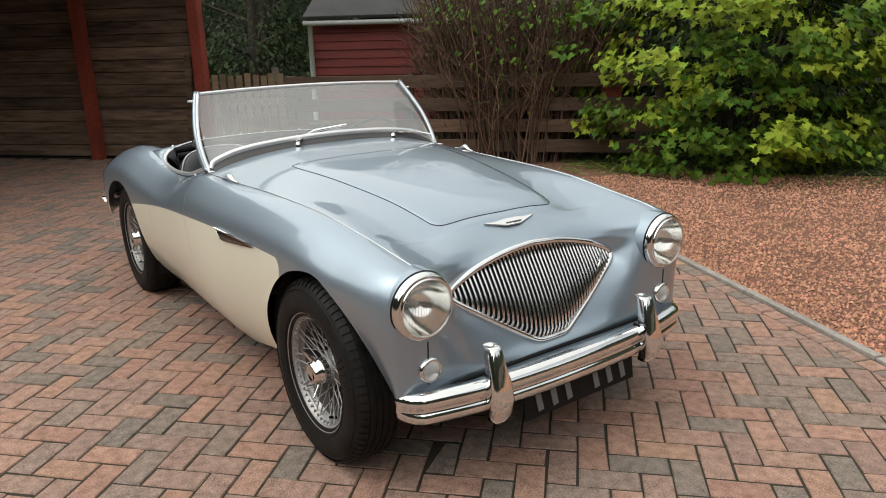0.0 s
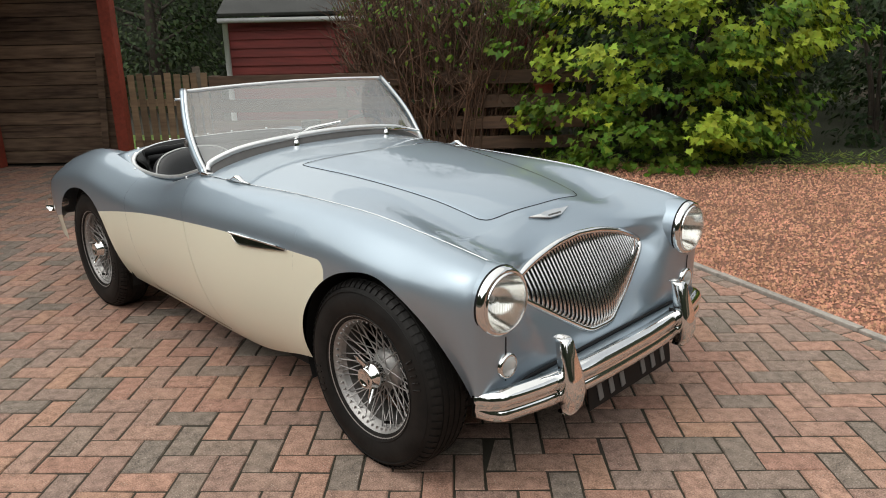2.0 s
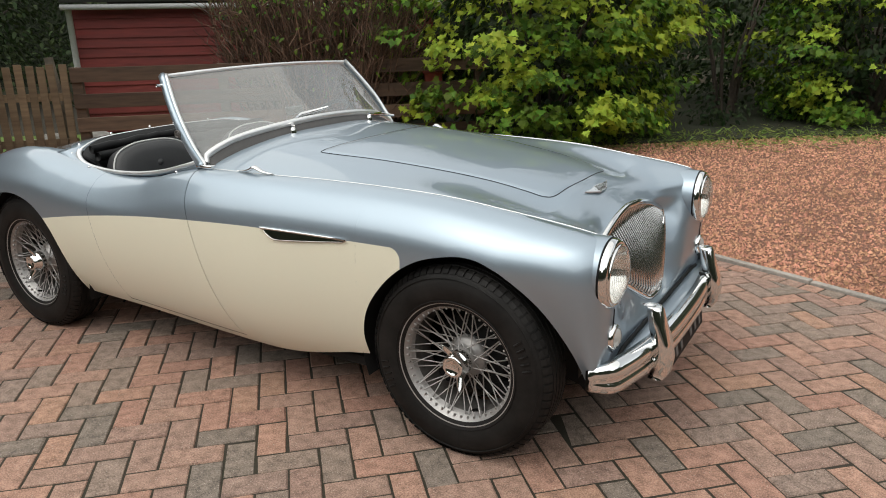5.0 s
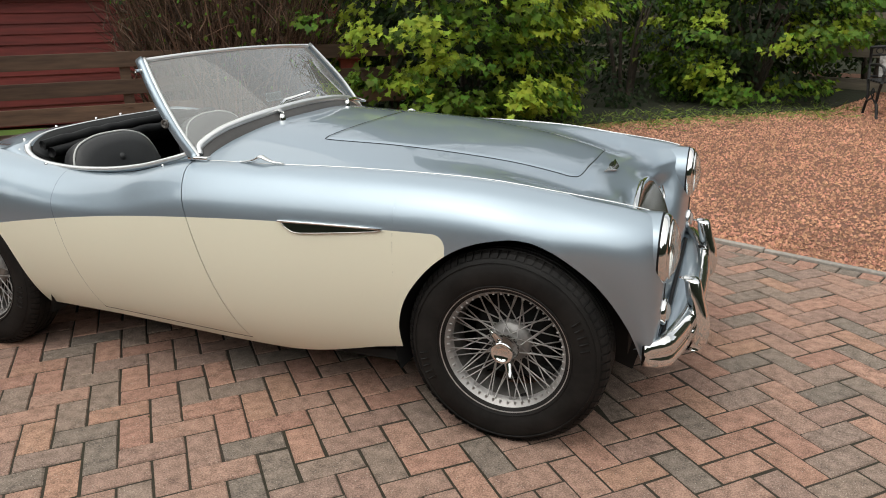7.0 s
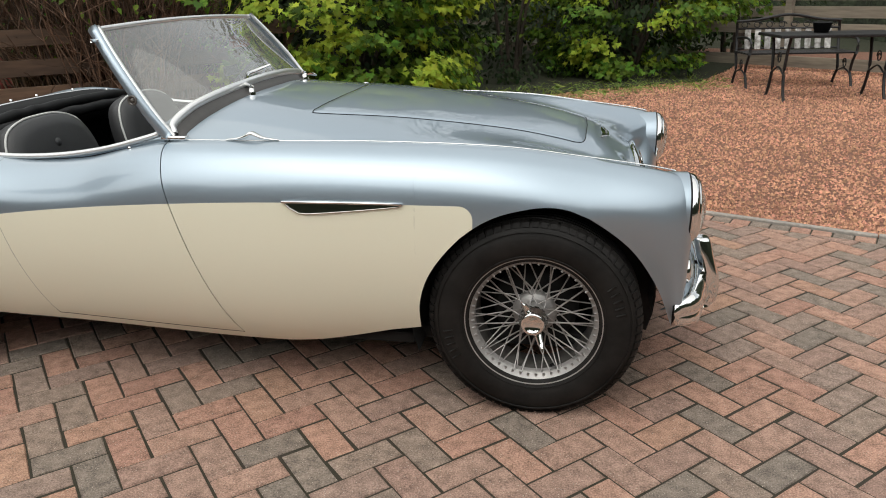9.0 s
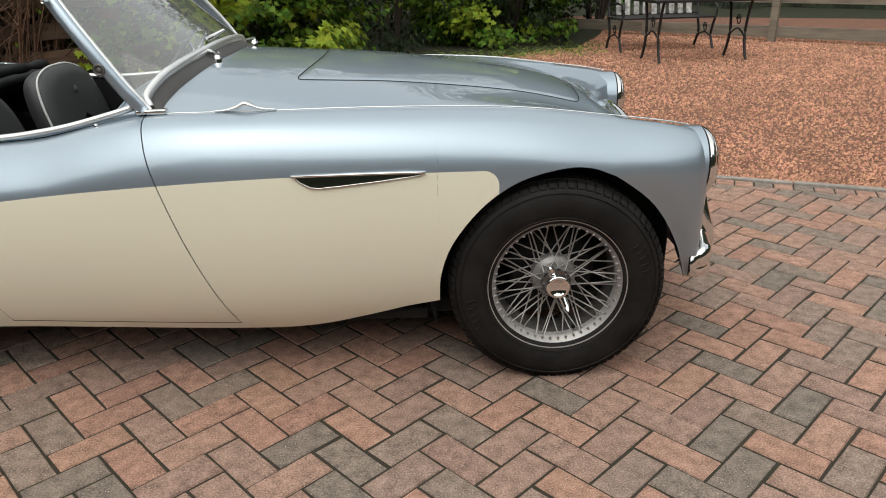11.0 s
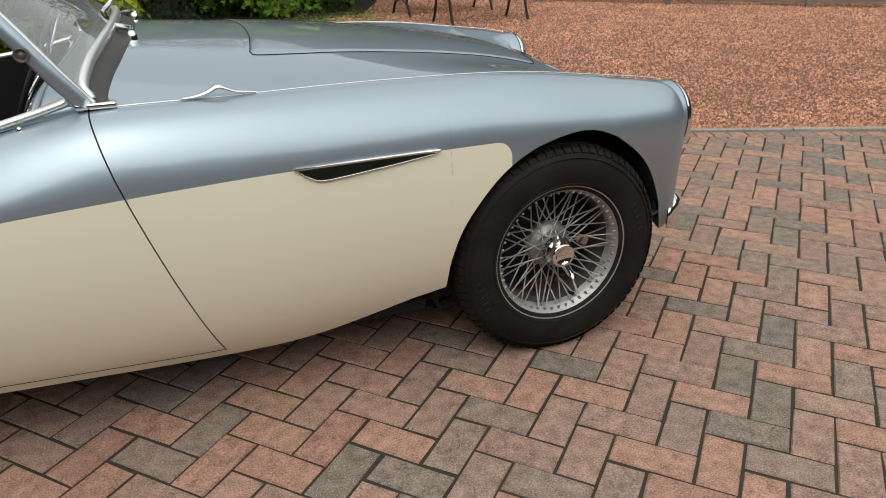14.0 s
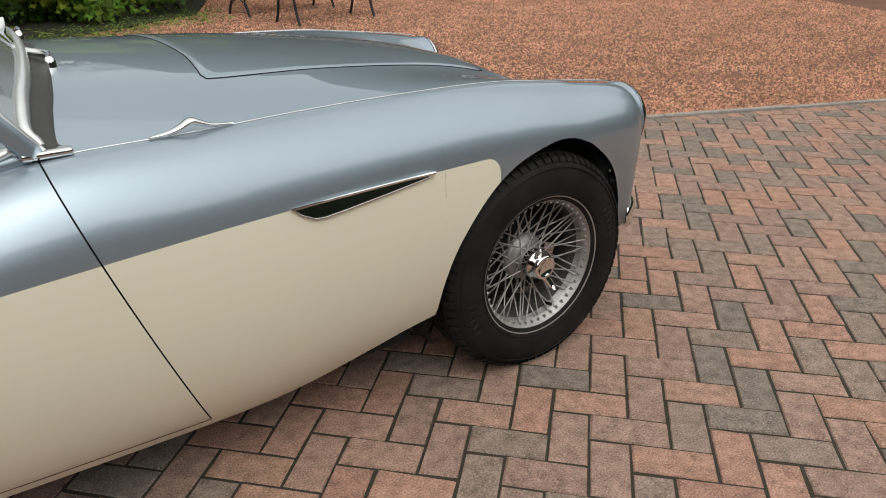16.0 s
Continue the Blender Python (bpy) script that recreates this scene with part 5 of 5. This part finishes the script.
def bush(name, label, at, radius, height, count, size, seed, mats, shape, sprays=60, stems=9, low=0.05):
    """A leafy bush: stems, limbs, and leaf sprays that hang in tiers, denser at the skin."""
    gen = np.random.default_rng(seed)
    b = thing(name, label, "bush", (at[0], at[1], 0))
    limbs = []
    for k in range(stems):
        a = 2 * math.pi * k / stems + gen.normal(0, 0.3)
        r = radius * gen.uniform(0.4, 0.8)
        limbs.append(tube_data(spline([(0.1 * math.cos(a), 0.1 * math.sin(a), -0.04), (0.35 * r * math.cos(a), 0.35 * r * math.sin(a), height * 0.35), (0.8 * r * math.cos(a + 0.2), 0.8 * r * math.sin(a + 0.2), height * gen.uniform(0.6, 0.9))], 8), np.linspace(0.035, 0.008, 8), 6))
    tagged(joined("stem_frame", limbs, BARK, b), kind="stuff")
    groups = [[] for _ in mats]
    for k in range(sprays):
        # a spray: a drooping fan of leaves
        az = gen.uniform(0, 2 * math.pi)
        up = gen.uniform(low, 1.0)
        prof = math.sin(math.pi * min(1, 0.22 + 0.62 * up)) ** 0.6 * gen.uniform(0.70, 1.12)
        if gen.random() < 0.25:
            prof *= gen.uniform(0.5, 0.85)
        # low sprays pulled in to deepen the shade below
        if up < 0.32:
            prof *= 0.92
        c = np.array((radius * prof * math.cos(az), radius * prof * math.sin(az), height * up))
        out = np.array((math.cos(az), math.sin(az), 0.15))
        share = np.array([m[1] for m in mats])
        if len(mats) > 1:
            # bright leaf tone rises with height and reach, painting lit tops over shaded bottoms
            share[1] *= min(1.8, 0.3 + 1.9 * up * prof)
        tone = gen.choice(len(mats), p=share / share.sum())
        fan = np.cross(out, (0, 0, 1))
        for q in range(int(count / sprays)):
            u, v = gen.normal(0, 0.15), gen.uniform(-0.26, 0.12)
            p = c + fan * u + out * v + np.array((0, 0, -0.25 * abs(u) - 0.35 * max(0, v) + gen.normal(0, 0.05)))
            if p[2] < 0.02:
                continue
            groups[tone].append((p, out + fan * u * 3, size * gen.uniform(0.6, 1.25)))
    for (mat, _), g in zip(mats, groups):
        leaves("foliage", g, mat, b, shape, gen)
    return b


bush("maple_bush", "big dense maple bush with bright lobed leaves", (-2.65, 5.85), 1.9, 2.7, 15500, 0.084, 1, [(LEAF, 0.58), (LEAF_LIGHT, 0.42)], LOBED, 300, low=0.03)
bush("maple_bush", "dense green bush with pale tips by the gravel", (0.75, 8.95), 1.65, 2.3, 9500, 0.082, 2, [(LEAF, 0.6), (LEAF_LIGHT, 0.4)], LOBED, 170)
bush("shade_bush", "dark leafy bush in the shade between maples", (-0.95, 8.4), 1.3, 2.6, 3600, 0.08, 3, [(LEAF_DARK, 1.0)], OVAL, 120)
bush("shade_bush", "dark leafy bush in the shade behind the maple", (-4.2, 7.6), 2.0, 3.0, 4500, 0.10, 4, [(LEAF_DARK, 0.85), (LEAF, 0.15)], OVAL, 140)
# dark leaf cores added here and next to paint the bushes' inner shade
bush("shade_bush", "added dark leaf core, coloured for the shade inside the maple", (-2.75, 6.1), 1.45, 2.4, 4200, 0.11, 5, [(LEAF_DARK, 1.0)], OVAL, 150)
bush("shade_bush", "added dark leaf core, coloured for the shade inside the pale-tipped bush", (0.75, 9.2), 1.3, 2.1, 3000, 0.11, 6, [(LEAF_DARK, 1.0)], OVAL, 110)
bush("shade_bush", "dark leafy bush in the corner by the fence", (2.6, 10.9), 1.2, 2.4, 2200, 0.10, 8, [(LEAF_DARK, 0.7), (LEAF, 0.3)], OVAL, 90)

# dark earth sheet, its colour standing for the shade under the bushes
soil = [(-7.0, 4.75), (-3.7, 4.55), (-2.0, 5.15), (0.2, 6.95), (1.7, 7.9), (2.3, 9.3), (3.4, 12.5), (-13, 16), (-14, 6)]
tagged(mesh_object("soil", [(x, y, 0.018) for x, y in soil] + [(x, y, -0.05) for x, y in soil], [tuple(range(9))] + [(i, (i + 1) % 9, 9 + (i + 1) % 9, 9 + i) for i in range(9)], EARTH, smooth=False), "dark earth under the bushes, their deep shade put into its colour", "soil", kind="structure")


def over_soil(x, y):
    hits = False
    for (x0, y0), (x1, y1) in zip(soil, soil[1:] + soil[:1]):
        if (y0 > y) != (y1 > y) and x < x0 + (y - y0) / (y1 - y0) * (x1 - x0):
            hits = not hits
    return hits


# twiggy hedge
gen = np.random.default_rng(7)
hedge = thing("twiggy_hedge", "overgrown hedge of bare brown twigs with few leaves", "hedge", (-4.8, 4.35, 0))
tw = []
for k in range(950):
    a, r = gen.uniform(0, 2 * math.pi), 0.92 * math.sqrt(gen.random())
    x, y = r * math.cos(a), r * math.sin(a)
    h = gen.uniform(0.9, 2.4)
    sp = gen.uniform(0.15, 0.6)
    b = a + gen.normal(0, 0.9)
    line = spline([(x, y, -0.04), (x + 0.3 * sp * math.cos(b) + gen.normal(0, 0.04), y + 0.3 * sp * math.sin(b) + gen.normal(0, 0.04), h * 0.4), (x + 0.7 * sp * math.cos(b) + gen.normal(0, 0.06), y + 0.7 * sp * math.sin(b) + gen.normal(0, 0.06), h * 0.72), (x + sp * math.cos(b) * 1.3, y + sp * math.sin(b) * 1.3, h)], 9)
    tw.append(tube_data(line, np.linspace(0.010, 0.003, 9), 4))
    for q in range(3):
        p = line[gen.integers(2, 8)]
        d = np.array((gen.normal(0, 0.22), gen.normal(0, 0.22), gen.uniform(0.05, 0.35)))
        tw.append(tube_data([p, p + 0.5 * d + gen.normal(0, 0.02, 3), p + d], (0.005, 0.004, 0.002), 4))
tagged(joined("twig_mass", tw, TWIG, hedge), kind="stuff")
spots = []
for k in range(2200):
    a, r = gen.uniform(0, 2 * math.pi), gen.uniform(0.7, 1.3)
    z = gen.uniform(0.15, 2.2) if gen.random() < 0.6 else gen.uniform(1.5, 2.3)
    p = np.array((r * math.cos(a) * (0.55 + 0.25 * z), r * math.sin(a) * (0.55 + 0.25 * z), z))
    spots.append((p, np.array((math.cos(a), math.sin(a), 0.2)), gen.uniform(0.045, 0.085)))
leaves("foliage", spots, LEAF, hedge, OVAL, gen)
# dark leaves in the core paint the shade inside the hedge
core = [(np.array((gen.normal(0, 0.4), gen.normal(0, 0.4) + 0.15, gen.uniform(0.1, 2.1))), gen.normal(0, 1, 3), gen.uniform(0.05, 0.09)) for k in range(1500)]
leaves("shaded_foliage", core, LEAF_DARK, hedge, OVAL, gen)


def tree(at, height, radius, seed, count=6500, size=0.115):
    gen = np.random.default_rng(seed)
    t = thing("tree", "tall dark leafy tree behind the garden", "tree", (at[0], at[1], 0), group="trees behind the garden")
    tr = [tube_data(spline([(0, 0, -0.06), (0.05, 0.02, height * 0.4), (0.0, 0.1, height * 0.85)], 10), np.linspace(0.16, 0.03, 10), 8)]
    for k in range(9):
        a = gen.uniform(0, 2 * math.pi)
        z = height * gen.uniform(0.2, 0.7)
        tr.append(tube_data(spline([(0, 0, z), (0.4 * radius * math.cos(a), 0.4 * radius * math.sin(a), z + 0.3), (0.9 * radius * math.cos(a), 0.9 * radius * math.sin(a), z + 0.7)], 7), np.linspace(0.05, 0.01, 7), 5))
    joined("trunk", tr, BARK, t)
    g = []
    for k in range(90):
        az, up = gen.uniform(0, 2 * math.pi), gen.uniform(0.03, 1)
        rr = radius * math.sin(math.pi * min(1, 0.18 + 0.75 * up)) ** 0.5 * gen.uniform(0.45, 1.05)
        c = np.array((rr * math.cos(az), rr * math.sin(az), height * up))
        out = np.array((math.cos(az), math.sin(az), 0.2))
        for q in range(count // 90):
            p = c + gen.normal(0, (0.34, 0.34, 0.22))
            if p[2] > 0.05:
                g.append((p, out, size * gen.uniform(0.6, 1.2)))
    leaves("crown", g, LEAF_TREE, t, OVAL, gen)


for k, (x, y, h, r) in enumerate(((-13.5, 4.5, 5.5, 1.9), (-12.0, 7.5, 6, 2.2), (-16.5, 6.0, 7, 2.4), (-9.0, 9.5, 6, 2.2), (-6.0, 10.5, 6, 2.2), (-3.0, 11.0, 6.5, 2.2), (-0.6, 11.0, 5.5, 2.0), (1.2, 12.5, 6, 2.2), (-15, 9.5, 7, 2.4))):
    tree((x, y), h, r, 20 + k)

# added dark ring for woods; its unseen part dims low sky and reflections
gen = np.random.default_rng(31)
ring_v = []
for k in range(120):
    a = 2 * math.pi * k / 120
    r = 19 + 1.5 * math.sin(5 * a) + gen.normal(0, 0.4)
    top_h = 8.0 + 1.4 * math.sin(7 * a + 1) + 0.9 * math.sin(17 * a) + gen.normal(0, 0.35)
    ring_v += [(-1.5 + r * math.cos(a), 1.0 + r * math.sin(a), z) for z in (-0.06, top_h * 0.5, top_h)]
ring_f = [(3 * k + j, 3 * ((k + 1) % 120) + j, 3 * ((k + 1) % 120) + j + 1, 3 * k + j + 1) for k in range(120) for j in range(2)]
tagged(mesh_object("backdrop", ring_v, ring_f, material("woods_backdrop", (0.045, 0.056, 0.03), 0.95, second=(0.012, 0.016, 0.009), size=9, bump=0.1, big=2.5)), "added dark green ring standing for woods, closing off the low sky", "woods", kind="structure")

# grass and weeds between gravel and bushes
gen = np.random.default_rng(9)
blades = []
for k in range(21000):
    t = gen.random()
    base_p = np.array((-3.6, 4.25, 0)) * (1 - t) + np.array((1.8, 7.75, 0)) * t
    p = base_p + np.array((gen.normal(0, 0.25), gen.normal(0.38, 0.38), 0.0))
    if beyond(p[0], p[1]) < 0.1:
        continue
    a = gen.uniform(0, 2 * math.pi)
    blades.append((p, np.array((math.cos(a), math.sin(a), 2.6)), gen.uniform(0.05, 0.16)))
lawn = leaves("grass_and_weeds", blades, GRASS, None, [(0.05, 0), (0.06, 0.5), (0, 1), (-0.06, 0.5), (-0.05, 0)], gen)
tagged(lawn, "low grass and weeds along the edge of the gravel", "grass", kind="stuff")

# gravel stones
gen = np.random.default_rng(5)
N = 150000
a = gen.uniform(3.0, 14.5, N)
d = 9.5 * gen.random(N) ** 1.4 + 0.03
px, py = KERB_A.x + KDIR.x * a + KNORM.x * d, KERB_A.y + KDIR.y * a + KNORM.y * d
stay = np.array([not over_soil(x, y) for x, y in zip(px, py)])
px, py, d = px[stay], py[stay], d[stay]
N = len(px)
r = gen.uniform(0.0055, 0.0125, N) * (1 + 0.06 * d)
w = gen.uniform(0, 2 * math.pi, N)
shape = np.array([(1, 0, 0), (0, 1, 0), (-1, 0, 0), (0, -1, 0), (0.2, 0.1, 1.15)])
q = shape[None] * (r[:, None] * gen.uniform(0.6, 1.3, (N, 3)))[:, None, :] + gen.normal(0, 0.2, (N, 5, 3)) * r[:, None, None]
c, s_ = np.cos(w)[:, None], np.sin(w)[:, None]
q = np.stack([q[..., 0] * c - q[..., 1] * s_ + px[:, None], q[..., 0] * s_ + q[..., 1] * c + py[:, None], q[..., 2] + 0.004], -1).reshape(-1, 3)
f = (np.arange(N)[:, None, None] * 5 + np.array([(0, 1, 4), (1, 2, 4), (2, 3, 4), (3, 0, 4)])[None]).reshape(-1, 3)
tagged(mesh_object("gravel_stones", q.tolist(), f.tolist(), STONES, None, smooth=False), "loose coarse red gravel stones", "gravel", kind="stuff")


# ---- paving blocks, herringbone ----
def clip(poly, keep):
    """Clip a convex polygon to keep(x, y) >= 0."""
    out = []
    for i, a in enumerate(poly):
        b = poly[(i + 1) % len(poly)]
        fa, fb = keep(*a), keep(*b)
        if fa >= 0:
            out.append(a)
        if (fa >= 0) != (fb >= 0):
            t = fa / (fa - fb)
            out.append((a[0] + (b[0] - a[0]) * t, a[1] + (b[1] - a[1]) * t))
    return out


def slab(poly, z, depth=0.05, chamfer=0.005, tilt=(0, 0)):
    """A block with chamfered upper edges over a polygon."""
    cx, cy = sum(p[0] for p in poly) / len(poly), sum(p[1] for p in poly) / len(poly)
    n = len(poly)
    v = []
    for x, y in poly:
        d = math.hypot(x - cx, y - cy)
        k = max(0.2, 1 - 1.35 * chamfer / max(d, 0.01))
        v.append((cx + (x - cx) * k, cy + (y - cy) * k, z + tilt[0] * (x - cx) + tilt[1] * (y - cy)))
    v += [(x, y, z - chamfer + tilt[0] * (x - cx) + tilt[1] * (y - cy)) for x, y in poly]
    v += [(x, y, z - depth) for x, y in poly]
    f = [tuple(range(n))]
    for r in (0, n):
        f += [(r + j, r + n + j, r + n + (j + 1) % n, r + (j + 1) % n) for j in range(n)]
    return v, f


PITCH, ANGLE, ORIGIN = 0.1022, radians(-45.9), Vector((0.1565, -1.204))
E1, E2 = Vector((math.cos(ANGLE), math.sin(ANGLE))), Vector((-math.sin(ANGLE), math.cos(ANGLE)))
GAP = 0.0028
rng = random.Random(4)
field, near = [], []
EDGE = -0.125
for i in range(-110, 90):
    for j in range(-95, 80):
        k = (i + j) % 4
        if k not in (0, 2):
            continue
        w, h = (2, 1) if k == 0 else (1, 2)
        c = ORIGIN + E1 * ((i + w / 2) * PITCH) + E2 * ((j + h / 2) * PITCH)
        x, y = c
        if beyond(x, y) > EDGE + 0.12 or not (-10.5 < x < 5.6) or y < -4.8:
            continue
        if (c - Vector((-8.24, 0.02))).dot(Vector((-0.696, 0.718))) > 0:
            continue
        hw, hh = w * PITCH / 2 - GAP, h * PITCH / 2 - GAP
        jig = rng.gauss(0, 0.008)
        poly = []
        for a, b in ((-hw, -hh), (hw, -hh), (hw, hh), (-hw, hh)):
            p = c + E1 * (a + rng.gauss(0, 0.0009)) + E2 * (b + rng.gauss(0, 0.0009))
            p = c + Vector(((p - c).x - jig * (p - c).y, (p - c).y + jig * (p - c).x))
            poly.append((p.x, p.y))
        poly = clip(poly, lambda px, py: EDGE - beyond(px, py))
        if len(poly) < 3:
            continue
        z = rng.gauss(0, 0.0011)
        tilt = (rng.gauss(0, 0.004), rng.gauss(0, 0.004))
        close = -1.15 < x < 1.35 and -1.95 < y < -0.72
        (near if close else field).append((poly, z, tilt))
# a row of headers along the kerb
for k in range(160):
    c = KERB_A + KDIR * (0.05 + 0.1035 * k + 0.0) - KNORM * 0.075
    if not -3.5 < c.x < 8.0:
        continue
    poly = [tuple(c + KDIR * a + KNORM * b) for a, b in ((-0.0485, -0.046), (0.0485, -0.046), (0.0485, 0.046), (-0.0485, 0.046))]
    field.append((poly, rng.gauss(0.001, 0.001), (0, 0)))
near.sort(key=lambda q: (q[0][0][0] - 0.2) ** 2 + (q[0][0][1] + 1.2) ** 2)
field += near[300:]
for poly, z, tilt in near[:300]:
    v, f = slab(poly, z, tilt=tilt)
    mesh_object("paving_block", v, f, BLOCK, pavement, smooth=False)
tagged(joined("paving_field", [slab(p, z, tilt=t) for p, z, t in field], BLOCKS, pavement, smooth=False), kind="stuff")

# moss and small weeds in the joints
gen = np.random.default_rng(12)
tufts = []
for poly, z, tilt in near + field:
    x, y = poly[0]
    if not (-1.6 < x < 3.2 and y > -2.4):
        continue
    damp = noise.noise(Vector((x * 1.3, y * 1.3, 0.7)))
    if damp < -0.12:
        continue
    for _ in range(int(gen.integers(0, 5) + 5 * max(0, damp))):
        i = gen.integers(0, len(poly))
        t = gen.random()
        p = np.array((poly[i][0] * (1 - t) + poly[(i + 1) % len(poly)][0] * t, poly[i][1] * (1 - t) + poly[(i + 1) % len(poly)][1] * t, -0.008))
        p[:2] += gen.normal(0, 0.0025, 2)
        w = gen.uniform(0, 2 * math.pi)
        tufts.append((p, np.array((math.cos(w), math.sin(w), 0.9)), gen.uniform(0.007, 0.018)))
MOSS = leaf_material("joint_moss", (0.06, 0.07, 0.018), 0.5, 0.03)
tagged(leaves("joint_moss", tufts, MOSS, pavement, [(0.18, 0), (0.25, 0.5), (0, 1), (-0.25, 0.5), (-0.18, 0)], gen), kind="stuff")
